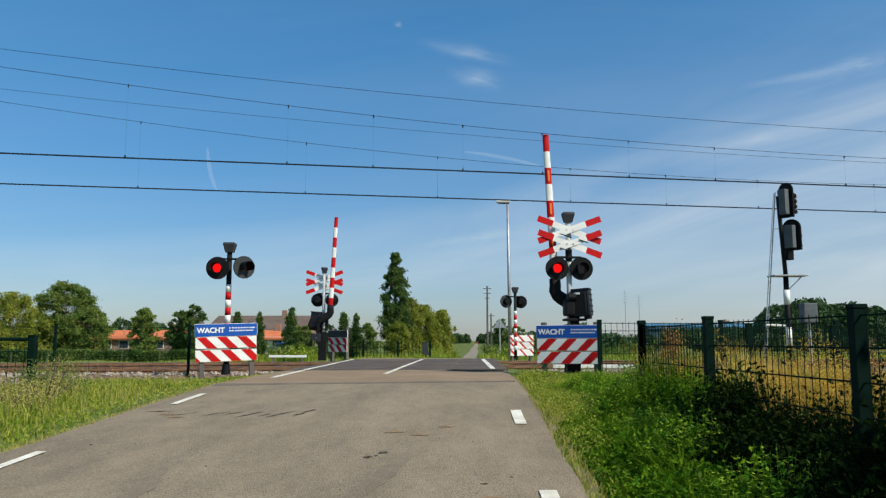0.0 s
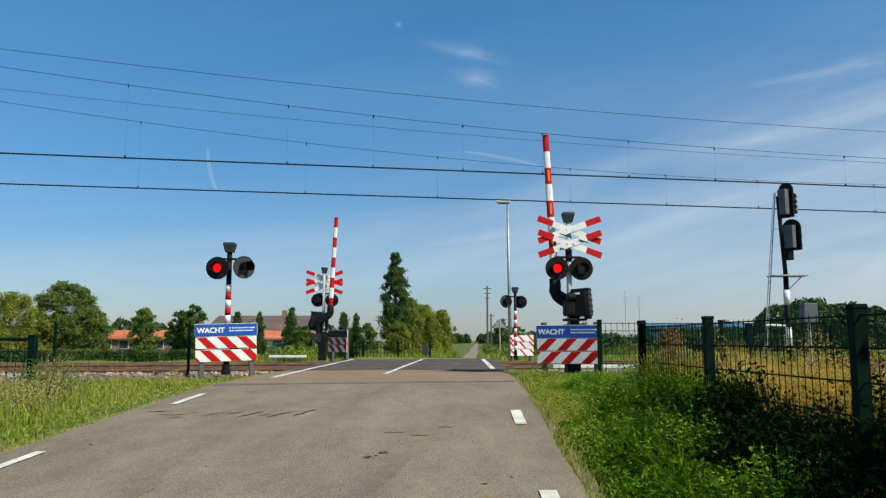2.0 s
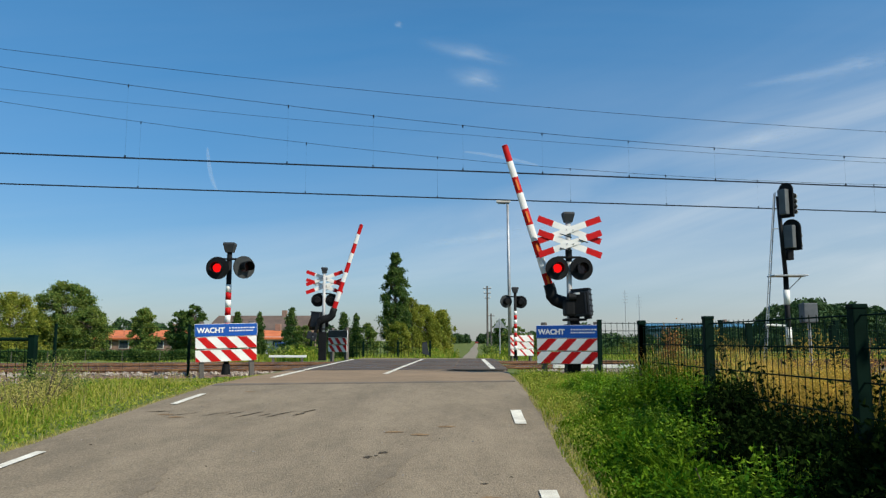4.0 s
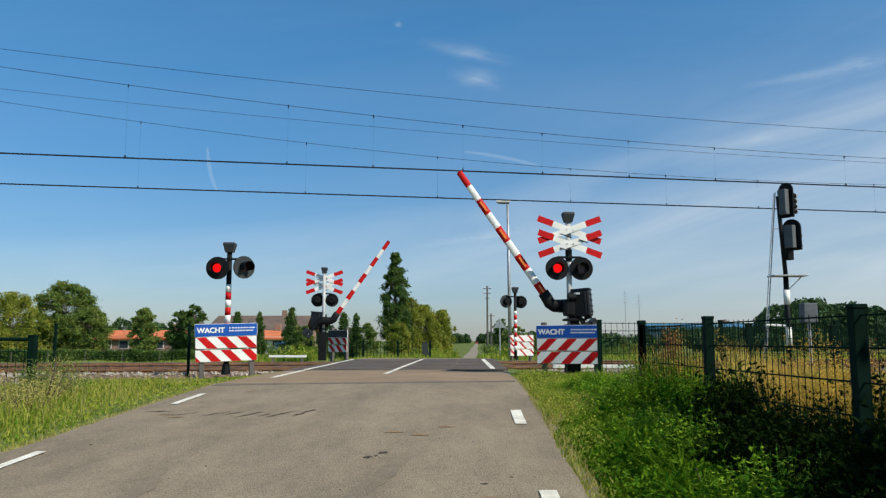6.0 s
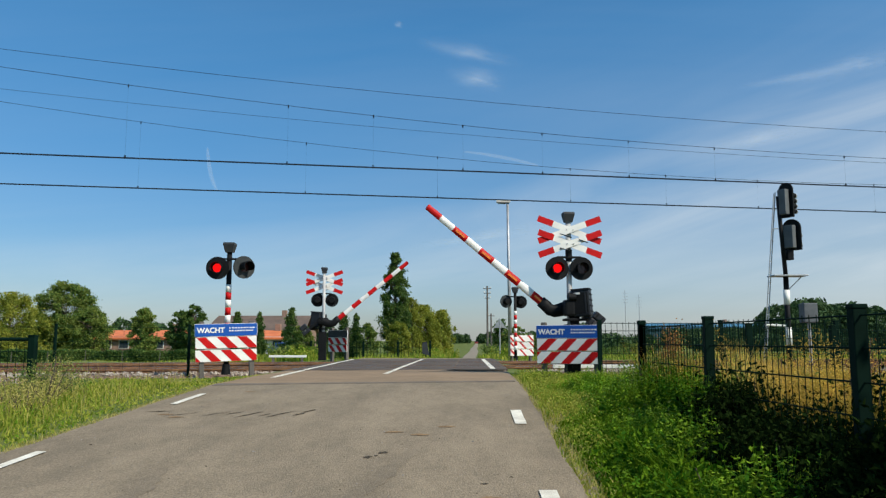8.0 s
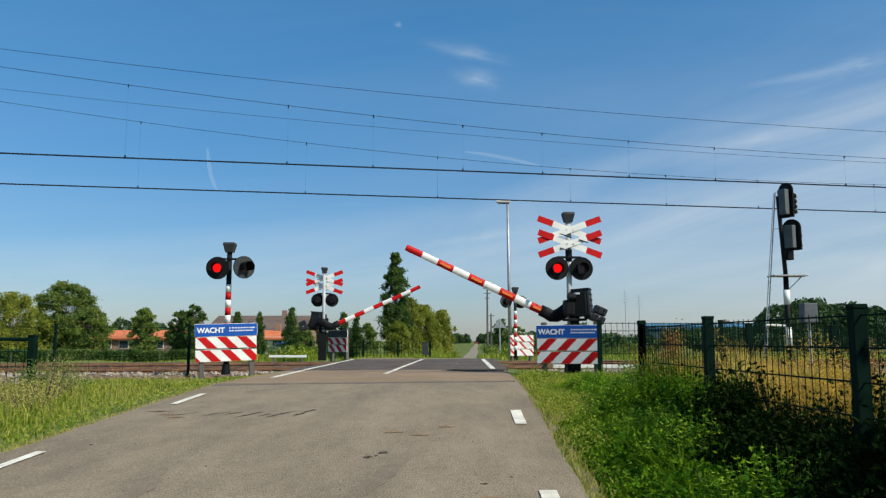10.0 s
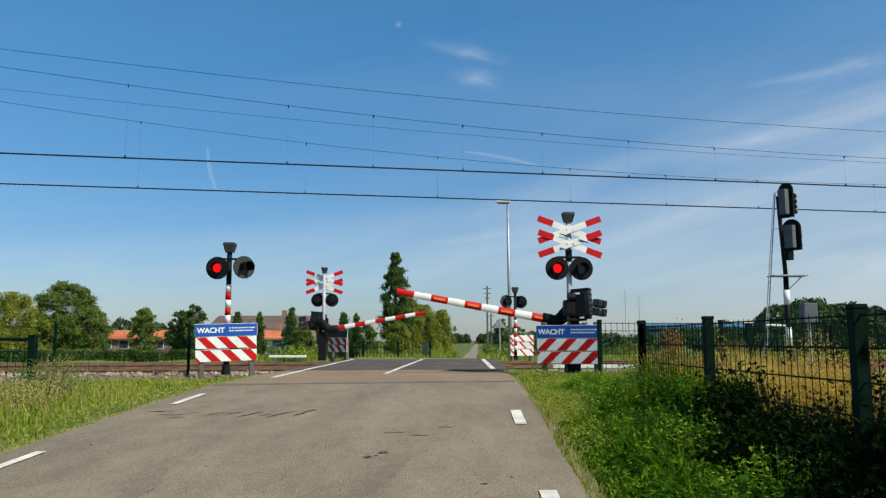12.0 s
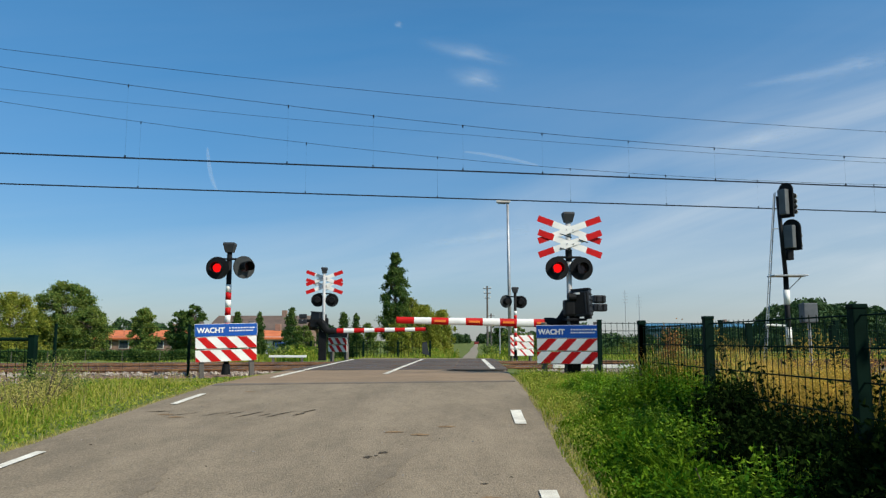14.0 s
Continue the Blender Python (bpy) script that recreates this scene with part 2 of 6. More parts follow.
def box(cx, cy, cz, sx, sy, sz, bevel=0.0, bm=None, m=None):
    bm = bm or bmesh.new()
    t = Matrix.Translation((cx, cy, cz)) @ Matrix.Diagonal((sx, sy, sz, 1))
    if m is not None:
        t = m @ t
    made = bmesh.ops.create_cube(bm, size=1.0, matrix=t)
    if bevel:
        es = list({e for v in made["verts"] for e in v.link_edges})
        bmesh.ops.bevel(bm, geom=es, offset=bevel, segments=2, affect="EDGES", profile=0.6)
    return bm


def rod(p0, p1, r0, r1=None, seg=12, bm=None):
    bm = bm or bmesh.new()
    p0, p1 = Vector(p0), Vector(p1)
    d = p1 - p0
    t = Matrix.Translation((p0 + p1) / 2) @ d.to_track_quat("Z", "Y").to_matrix().to_4x4()
    bmesh.ops.create_cone(bm, cap_ends=True, segments=seg, radius1=r0, radius2=r0 if r1 is None else r1, depth=d.length, matrix=t)
    return bm


def sweep(points, radii, seg=10, bm=None, flat_y=1.0):
    """A tube through points in one plane of x and z, with a radius at each."""
    bm = bm or bmesh.new()
    pts = [Vector(p) for p in points]
    rings = []
    for i, p in enumerate(pts):
        d = (pts[min(i + 1, len(pts) - 1)] - pts[max(i - 1, 0)]).normalized()
        side = Vector((0, 1, 0))
        across = d.cross(side).normalized()
        side = across.cross(d).normalized()
        rings.append([bm.verts.new(p + (across * math.cos(a) + side * math.sin(a) * flat_y) * radii[i]) for a in (2 * math.pi * k / seg for k in range(seg))])
    for a, b in zip(rings, rings[1:]):
        for k in range(seg):
            bm.faces.new((a[k], a[(k + 1) % seg], b[(k + 1) % seg], b[k]))
    bm.faces.new(rings[0][::-1])
    bm.faces.new(rings[-1])
    return bm


def plate(poly, thick, bm=None, m=None):
    """A plate in the x-z plane, its face at y = 0 towards -y, thick along +y."""
    bm = bm or bmesh.new()
    m = m or Matrix()
    f = [bm.verts.new(m @ Vector((x, 0, z))) for x, z in poly]
    k = [bm.verts.new(m @ Vector((x, thick, z))) for x, z in poly]
    bm.faces.new(f)
    bm.faces.new(k[::-1])
    n = len(poly)
    for i in range(n):
        bm.faces.new((f[i], k[i], k[(i + 1) % n], f[(i + 1) % n]))
    bmesh.ops.recalc_face_normals(bm, faces=bm.faces)
    return bm


def raw(name, verts, faces, material, smooth=False):
    me = bpy.data.meshes.new(name)
    me.from_pydata(verts, [], faces)
    me.materials.append(material)
    if smooth:
        me.polygons.foreach_set("use_smooth", [True] * len(me.polygons))
    me.update()
    return new(name, me)


def ease(a, b, v):
    t = np.clip((np.asarray(v, float) - a) / (b - a), 0, 1)
    return t * t * (3 - 2 * t)


# ---- the lie of the land ----
SKEW = math.tan(radians(12))     # the tracks run 12 degrees off square to the road
ROAD_L, ROAD_R, MID = -4.28, 0.83, -1.75


def road_z(y):
    y = np.asarray(y, float)
    z = np.minimum(0.056 * y, 0.72)
    soft = np.exp(-((y - 12.86) / 1.6) ** 2) * 0.022
    z = z - soft
    return z - 0.85 * ease(29.5, 60, y)


def ground_z(x, y):
    x, y = np.asarray(x, float), np.asarray(y, float)
    w = ease(4.0, 9.0, np.abs(x - MID))
    yy = y - SKEW * (x - MID) * w
    d = np.maximum(np.maximum(ROAD_L - x, x - ROAD_R), 0)
    z = road_z(yy) - 0.035 - 0.10 * ease(0.2, 2.5, d)
    near_track = ease(15.5, 17.5, yy) * (1 - ease(28.5, 30.5, yy)) * ease(0.3, 1.5, d)
    z = z - 0.24 * near_track
    z = z + (0.05 * np.sin(x * 1.3 + y * 0.7) + 0.03 * np.sin(x * 2.9 - y * 1.7)) * ease(0.4, 2.0, d) * (1 - near_track)
    return z


def in_bed(x, y, pad=0.0):
    yy = y - SKEW * (x - MID)
    return (yy > 18.1 - pad) & (yy < 27.3 + pad)


gx = np.unique(np.concatenate([np.linspace(-16, 14, 101), -16 - np.geomspace(0.5, 1500, 44), 14 + np.geomspace(0.5, 1500, 44)]))
gy = np.unique(np.concatenate([np.linspace(-6, 40, 139), -6 - np.geomspace(0.5, 800, 24), 40 + np.geomspace(0.5, 2500, 56)]))
GX, GY = np.meshgrid(gx, gy)
GZ = ground_z(GX, GY)
idx = np.arange(GX.size).reshape(GX.shape)
gf = np.stack([idx[:-1, :-1], idx[:-1, 1:], idx[1:, 1:], idx[1:, :-1]], -1).reshape(-1, 4)
tagged(raw("ground", np.stack([GX, GY, GZ], -1).reshape(-1, 3).tolist(), gf.tolist(), SOIL, True), "green and straw-coloured grassy ground reaching flat fields", "ground", kind="structure")


def ribbon(name, x0, x1, y0, y1, lift, material, nx=6, step=0.5, zf=road_z, thick=0.06, wob=0.0):
    """A slab that lies on the road's profile, with a skirt at its edge."""
    ys = np.arange(y0, y1 + step / 2, step)
    verts, faces = [], []
    for j, y in enumerate(ys):
        for i in range(nx + 1):
            s = i / nx
            e = wob * (noise.noise((y * 0.9, s * 40, 3.0)) + 0.5 * noise.noise((y * 3.1, s * 40, 9.0))) if i in (0, nx) else 0.0
            x = x0(y) + (x1(y) - x0(y)) * s + e
            verts.append((x, y, float(zf(y)) + lift))
    for j in range(len(ys) - 1):
        for i in range(nx):
            a = j * (nx + 1) + i
            faces.append((a, a + 1, a + nx + 2, a + nx + 1))
    n0 = len(verts)
    rim = [j * (nx + 1) for j in range(len(ys))], [j * (nx + 1) + nx for j in range(len(ys))]
    for side, col in enumerate(rim):
        s0 = len(verts)
        for a in col:
            x, y, z = verts[a]
            verts.append((x + (-0.03 if side == 0 else 0.03), y, z - thick))
        for k in range(len(col) - 1):
            f = (col[k], col[k + 1], s0 + k + 1, s0 + k)
            faces.append(f if side == 1 else f[::-1])
    ob = raw(name, verts, faces, material, True)
    for p in ob.data.polygons:
        if max(p.vertices) >= n0:
            p.use_smooth = False
    ob.data.shade_flat()
    return ob


tagged(ribbon("road", lambda y: ROAD_L, lambda y: ROAD_R, -30, 31.0, 0.0, ASPHALT, nx=10, step=0.25, wob=0.035, thick=0.10), "worn grey-brown asphalt road climbing to the crossing", "road", kind="structure")


def skew_slab(name, v0, v1, x0, x1, lift, material, n=16, thick=0.03):
    """A slab between two lines that run like the tracks, laid on the road's profile."""
    rows = max(2, int((v1 - v0) / 0.4) + 1)
    verts, faces = [], []
    for j in range(rows):
        v = v0 + (v1 - v0) * j / (rows - 1)
        for i in range(n + 1):
            x = x0 + (x1 - x0) * i / n
            y = v + SKEW * (x - MID)
            verts.append((x, y, float(road_z(min(y, 29))) + lift))
    w = n + 1
    for j in range(rows - 1):
        for i in range(n):
            a = j * w + i
            faces.append((a, a + 1, a + w + 1, a + w))
    rim = list(range(n + 1)) + [j * w + n for j in range(1, rows)] + [(rows - 1) * w + i for i in range(n - 1, -1, -1)] + [j * w for j in range(rows - 2, 0, -1)]
    k = len(verts)
    verts += [(verts[a][0], verts[a][1], verts[a][2] - thick) for a in rim]
    m = len(rim)
    for i in range(m):
        faces.append((rim[(i + 1) % m], rim[i], k + i, k + (i + 1) % m))
    return raw(name, verts, faces, material)


tagged(ribbon("verge_grit_strip", lambda y: ROAD_R - 0.05, lambda y: ROAD_R + 0.10 + 0.34 * float(ease(6, 11, y)), 1.0, 15.5, -0.028, GRIT, nx=3, step=0.25, wob=0.10, thick=0.05), "pale grit and dry stalks along the asphalt edge", "verge", kind="structure")
tagged(ribbon("verge_grit_strip", lambda y: ROAD_L - 0.14, lambda y: ROAD_L + 0.05, 1.0, 16.5, -0.028, GRIT, nx=3, step=0.25, wob=0.08, thick=0.05), "pale grit and dry stalks along the asphalt edge", "verge", kind="structure")
brown = tagged(skew_slab("approach_strip", 13.35, 18.36, ROAD_L + 0.05, ROAD_R - 0.05, 0.006, RED_ASPHALT), "brownish newer asphalt strip before the tracks", "road", kind="structure")
seam = tagged(skew_slab("asphalt_seam", 13.10, 13.37, ROAD_L + 0.05, ROAD_R - 0.05, 0.009, SEAM), "dark sealed seam across the road", "road", kind="structure")

# ---- crossing deck, tracks ----
U = Vector((math.cos(radians(12)), math.sin(radians(12)), 0))
N = Vector((-U.y, U.x, 0))
TRACKS = (20.6, 24.8)
GAUGE = 1.435
TURN = Matrix.Rotation(radians(12), 4, "Z")


def on_track(v, s, off=0.0, z=0.0):
    p = Vector((MID, v, 0)) + U * s + N * off
    return Vector((p.x, p.y, z))


deck = base("crossing_deck", Matrix(), "dark rubber and asphalt panels between the rails on the road", "crossing", kind="structure")
bands = [(18.40, TRACKS[0] - 0.80), (TRACKS[0] - 0.68, TRACKS[0] + 0.68), (TRACKS[0] + 0.80, TRACKS[1] - 0.80), (TRACKS[1] - 0.68, TRACKS[1] + 0.68), (TRACKS[1] + 0.80, 28.9)]
for v0, v1 in bands:
    count = 4
    for i in range(count):
        xa = ROAD_L - 0.1 + (ROAD_R + 0.2 - ROAD_L) * i / count
        xb = ROAD_L - 0.1 + (ROAD_R + 0.2 - ROAD_L) * (i + 1) / count - 0.02
        p = skew_slab("panel", v0, v1, xa, xb, 0.012, DECK, n=3, thick=0.05)
        p.parent = deck

track_profile = [(-0.035, 0.0), (0.035, 0.0), (0.036, -0.04), (0.010, -0.05), (0.010, -0.13), (0.07, -0.15), (0.07, -0.16), (-0.07, -0.16), (-0.07, -0.15), (-0.010, -0.13), (-0.010, -0.05), (-0.036, -0.04)]


def rail_mesh(length):
    bm = bmesh.new()
    ends = [[bm.verts.new((s, o, z)) for o, z in track_profile] for s in (-length / 2, length / 2)]
    n = len(track_profile)
    for k in range(n):
        bm.faces.new((ends[0][k], ends[0][(k + 1) % n], ends[1][(k + 1) % n], ends[1][k]))
    bm.faces.new(ends[0]), bm.faces.new(ends[1][::-1])
    bmesh.ops.recalc_face_normals(bm, faces=bm.faces)
    return bm


def sleeper_mesh():
    me = bpy.data.meshes.new("sleeper")
    bm = box(0, 0, 0, 0.26, 2.5, 0.2, 0.03)
    bm.to_mesh(me)
    bm.free()
    me.materials.append(CONCRETE)
    return me


SLEEPER = sleeper_mesh()
CLIP = bpy.data.meshes.new("rail_clip")
clip_bm = box(0, 0, 0, 0.10, 0.24, 0.05, 0.01)
clip_bm.to_mesh(CLIP)
clip_bm.free()
CLIP.materials.append(RUST)
RAIL_Z = 0.735
for v in TRACKS:
    track = base("railway_track", Matrix.Translation((MID, v, RAIL_Z)) @ TURN, "rusty-sided railway track on brown ballast", "railway track", "railway tracks", "structure")
    for side in (-1, 1):
        r = part("rail", rail_mesh(240), RUST, track)
        r.location = (0, side * (GAUGE / 2 + 0.035), 0)
        head = part("rail_head", box(0, 0, 0.003, 240, 0.055, 0.004), RAILTOP, track, "polished steel rail head")
        head.location = (0, side * (GAUGE / 2 + 0.035), 0)
    for k in range(-45, 60):
        s = k * 0.6
        if -3.2 < s < 3.2:
            continue
        ob = new("sleeper", SLEEPER)
        ob.parent, ob.location = track, (s, 0, -0.195)
        if -30 < k < 30:
            for side in (-1, 1):
                c = new("rail_clip", CLIP)
                c.parent, c.location = track, (s, side * (GAUGE / 2 + 0.035), -0.085)

# ballast: a bank under both tracks, left and right of the deck, with loose stones on it
for x0, x1 in ((-120, ROAD_L - 0.15), (ROAD_R + 0.15, 120)):
    prof = [(16.9, 0.22), (18.2, 0.635), (22.7, 0.66), (26.9, 0.635), (28.0, 0.22)]
    n = 60
    verts, faces = [], []
    for i in range(n + 1):
        x = x0 + (x1 - x0) * i / n
        for v, z in prof:
            verts.append((x, v + SKEW * (x - MID), z))
    for i in range(n):
        for k in range(4):
            a = i * 5 + k
            faces.append((a, a + 5, a + 6, a + 1))
    tagged(raw("ballast_bank", verts, faces, BALLAST_RUST), "rust-brown crushed stone ballast under the tracks", "ballast", kind="structure")
def stones(count, off, side, material, label, seed):
    """Loose six-cornered stones along the first track; off: their range across it."""
    rng = np.random.default_rng(seed)
    sv, sf = [], []
    for k in range(count):
        s = rng.uniform(-26, 26)
        if -3.0 < s < 3.2:
            continue
        o = rng.uniform(*off)
        p = on_track(side, s, o)
        z = 0.66 - max(0, -o - 2.35) * 0.33
        r = rng.uniform(0.025, 0.058)
        q = Matrix.Rotation(rng.uniform(0, 6.28), 3, Vector(rng.normal(size=3)).normalized())
        b0 = len(sv)
        for c in ((1, 0, 0), (-0.8, 0.2, 0), (0, 1, 0.1), (0, -0.9, 0), (0, 0, 0.8), (0.1, 0, -0.8)):
            w = q @ (Vector(c) * r)
            sv.append((p.x + w.x, p.y + w.y, z + w.z))
        for f in ((0, 2, 4), (2, 1, 4), (1, 3, 4), (3, 0, 4), (2, 0, 5), (1, 2, 5), (3, 1, 5), (0, 3, 5)):
            sf.append(tuple(b0 + i for i in f))
    tagged(raw("ballast_stones", sv, sf, material), label, "ballast", kind="stuff")


stones(7000, (-3.7, -1.25), TRACKS[0], BALLAST, "pale loose ballast stones on the shoulder", 5)
stones(4500, (-1.1, 2.6), TRACKS[0], BALLAST_RUST, "rusty loose ballast stones between the rails", 6)

# ---- road paint ----


def paint(name, corners, label):
    """A worn painted mark: corners as (x, y), on the road."""
    (xa, ya), (xb, yb), w = corners
    n = max(2, int(abs(yb - ya) / 0.25))
    verts, faces = [], []
    for i in range(n + 1):
        t = i / n
        x, y = xa + (xb - xa) * t, ya + (yb - ya) * t
        e = 0.0015 * math.sin(i * 2.3)
        z = float(road_z(y)) + (0.018 if y > 18.2 else 0.011)
        verts += [(x - w / 2 + e, y, z), (x + w / 2 + e, y, z)]
    for i in range(n):
        faces.append((2 * i, 2 * i + 1, 2 * i + 3, 2 * i + 2))
    return tagged(raw(name, verts, faces, PAINT), label, "road marking", "road markings", "structure")


for y in (4.75, 8.75, 0.75):
    paint("edge_dash", ((0.56, y), (0.56, y + 1.05), 0.13), "short white painted edge dash on the asphalt")
for y in (5.95, 10.25, 2.0):
    paint("edge_dash", ((-3.95, y), (-3.95, y + 1.15), 0.10), "short white painted edge dash on the asphalt")
paint("edge_line", ((-3.75, 14.6), (-4.3, 28.3), 0.12), "worn white edge line across the crossing")
paint("centre_line", ((-1.78, 16.2), (-1.76, 28.3), 0.11), "worn white centre line across the crossing")
paint("edge_line", ((0.55, 18.9), (0.46, 28.6), 0.13), "worn white edge line across the crossing")

rng = np.random.default_rng(11)
for cx, cy, ln, wd, ang in ((-0.80, 7.15, 0.11, 0.09, 0.6), (-0.92, 6.95, 0.09, 0.09, 0.5), (-0.85, 7.02, 0.04, 0.05, 0.0), (-2.30, 9.45, 0.62, 0.04, 1.15), (-2.49, 9.36, 0.30, 0.03, 1.2), (-2.68, 9.40, 0.60, 0.04, 1.1), (-2.9, 9.5, 0.34, 0.03, 1.0), (-3.1, 9.45, 0.50, 0.035, 0.95), (-2.02, 9.68, 0.34, 0.05, 1.15), (-2.08, 9.42, 0.22, 0.06, 1.1), (-3.5, 9.4, 0.5, 0.03, 0.8), (0.1, 6.0, 0.07, 0.05, 0.0), (-3.9, 9.6, 0.4, 0.05, 0.3)):
    n = 14
    verts = [(0, 0)] + [((ln / 2) * math.cos(a) * rng.uniform(0.75, 1.1), (wd / 2) * math.sin(a) * rng.uniform(0.25, 1.3)) for a in (2 * math.pi * i / n for i in range(n))]
    out = []
    for vx, vy in verts:
        x, y = cx + vx * math.cos(ang) - vy * math.sin(ang), cy + vx * math.sin(ang) + vy * math.cos(ang)
        out.append((x, y, float(road_z(y)) + 0.006))
    tagged(raw("tar_stain", out, [(0, 1 + i, 1 + (i + 1) % n) for i in range(n)], TAR), "small dark tar stain on the asphalt", "stain", "tar stains", "structure")



def path_mid(y):
    """The farm road leaves the crossing narrow and bends slowly to the east."""
    return -0.15 + 0.010 * max(0.0, y - 60) + 0.10 * math.sin(y * 0.07)




def smear(points, width, material, label, seed, lift=0.003):
    """A ragged flat stain drawn along points (x, y) on the road, narrowing at both ends."""
    rng = np.random.default_rng(seed)
    pts = [Vector((*p, 0)) for p in points]
    n = 26
    verts, faces = [], []
    for i in range(n + 1):
        f = i / n * (len(pts) - 1)
        k = min(int(f), len(pts) - 2)
        p = pts[k].lerp(pts[k + 1], f - k)
        d = (pts[k + 1] - pts[k]).normalized()
        w = width / 2 * (0.15 + math.sin(math.pi * (i + 0.4) / (n + 1)))
        for sgn in (-1, 1):
            q = p + Vector((-d.y, d.x, 0)) * sgn * w * rng.uniform(0.55, 1.2)
            verts.append((q.x, q.y, float(road_z(q.y)) + lift))
        if i < n:
            a = 2 * i
            faces.append((a, a + 2, a + 3, a + 1))
    ob = raw("road_smear", verts, faces, material)
    return tagged(ob, label, "stain", "road smears", "structure")


smear(((-0.80, 4.6), (-0.82, 5.6), (-0.62, 6.7), (-0.40, 8.0)), 0.16, STAIN, "faint darker wheel streak on the asphalt", 401)
smear(((-2.35, 4.7), (-2.45, 5.7), (-2.60, 6.7)), 0.18, STAIN, "faint darker wheel streak on the asphalt", 402)
smear(((-0.55, 18.05), (-0.20, 18.20), (0.15, 18.15), (0.45, 18.30)), 0.75, TAR, "dark worn patch before the crossing deck", 405, 0.022)
smear(((0.30, 18.35), (0.55, 18.30), (0.80, 18.40)), 0.95, TAR, "dark worn patch before the crossing deck", 406, 0.024)
for k, (mx, my) in enumerate(((-0.62, 8.05), (-0.36, 8.55), (-3.80, 9.35), (-3.60, 9.15), (-0.90, 8.20), (0.05, 5.55), (-3.45, 11.7))):
    smear(((mx, my), (mx + 0.08, my + 0.03), (mx + 0.20, my + 0.02)), 0.10, MUD, "small smear of dried brown mud", 410 + k, 0.005)

far = tagged(ribbon("far_road", lambda y: path_mid(y) - 0.62, lambda y: path_mid(y) + 0.62, 31.0, 420, -0.02, PATCH, nx=2, step=3.0, zf=road_z, thick=0.1, wob=0.16), "narrow pale overgrown farm road running off to the horizon", "road", kind="structure")

# ---- crossing signals ----


def ring_disc(cx, cy, cz, r, depth, seg=28):
    return rod((cx, cy, cz), (cx, cy + depth, cz), r, seg=seg)


def hood(cx, cy, cz, r, length):
    """A visor: three quarters of a thin tube standing out of the lamp, open below."""
    bm = bmesh.new()
    seg = 18
    a0, a1 = radians(-35), radians(215)
    rings = []
    for y, rr in ((cy, r), (cy - length, r * 1.04), (cy - length, r * 0.96), (cy, r * 0.93)):
        rings.append([bm.verts.new((cx + rr * math.cos(a0 + (a1 - a0) * i / seg), y, cz + rr * math.sin(a0 + (a1 - a0) * i / seg))) for i in range(seg + 1)])
    for k in range(4):
        a, b = rings[k], rings[(k + 1) % 4]
        for i in range(seg):
            bm.faces.new((a[i], a[i + 1], b[i + 1], b[i]))
    for i in (0, seg):
        bm.faces.new([r_[i] for r_ in rings])
    bmesh.ops.recalc_face_normals(bm, faces=bm.faces)
    return bm


def lamp_unit(thing, x, z, y, lit, back_shield=BLACK):
    """A round dark shield with a hooded lens; an always-glowing disc slides out past the lens to stand for a flash."""
    sh = part("lamp_shield", ring_disc(x, y, z, 0.245, 0.03), back_shield, thing, "round dark signal background", False)
    part("hood", hood(x, y - 0.002, z, 0.125, 0.17), BLACK, sh)
    part("housing", rod((x, y + 0.03, z), (x, y + 0.19, z), 0.14, 0.10, 18), BLACK, sh)
    part("lens", ring_disc(x, y - 0.014, z, 0.112, 0.012), DARK_LENS, sh, "dark red unlit lens")
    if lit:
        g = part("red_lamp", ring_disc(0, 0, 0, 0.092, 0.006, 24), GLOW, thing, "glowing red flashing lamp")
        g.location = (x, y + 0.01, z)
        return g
    return None


def bell(thing, z0, y=0.0, w=0.24):
    bm = bmesh.new()
    lo = [(-w * 0.33, -w * 0.33), (w * 0.33, -w * 0.33), (w * 0.33, w * 0.33), (-w * 0.33, w * 0.33)]
    a = [bm.verts.new((x, y + q, z0)) for x, q in lo]
    b = [bm.verts.new((x * 1.5, y + q * 1.5, z0 + 0.17)) for x, q in lo]
    c = [bm.verts.new((x * 1.38, y + q * 1.38, z0 + 0.21)) for x, q in lo]
    for p, q in ((a, b), (b, c)):
        for i in range(4):
            bm.faces.new((p[i], p[(i + 1) % 4], q[(i + 1) % 4], q[i]))
    bm.faces.new(a[::-1]), bm.faces.new(c)
    return part("warning_bell", bm, GREYD, thing, "dark grey tapered bell housing")


PIVOT = (0.13, 0.20, 1.40)
ARM_D, ARM_L = 0.36, 3.80
BAND = 0.361


def saltire_arm(bm_white, bm_ends, cz, lean, y):
    """One arm of the cross: a white plate with two red ends, tilted by lean."""
    m = pose(0, y, cz, 0, lean, 0)
    half, end, w = 0.715, 0.34, 0.066
    plate([(-half + end, -w), (half - end, -w), (half - end, w), (-half + end, w)], 0.012, bm_white, m)
    for s, bm_red in zip((-1, 1), bm_ends):
        x0, x1 = s * (half - end), s * half
        plate([(min(x0, x1), -w), (max(x0, x1), -w), (max(x0, x1), w), (min(x0, x1), w)], 0.012, bm_red, m)


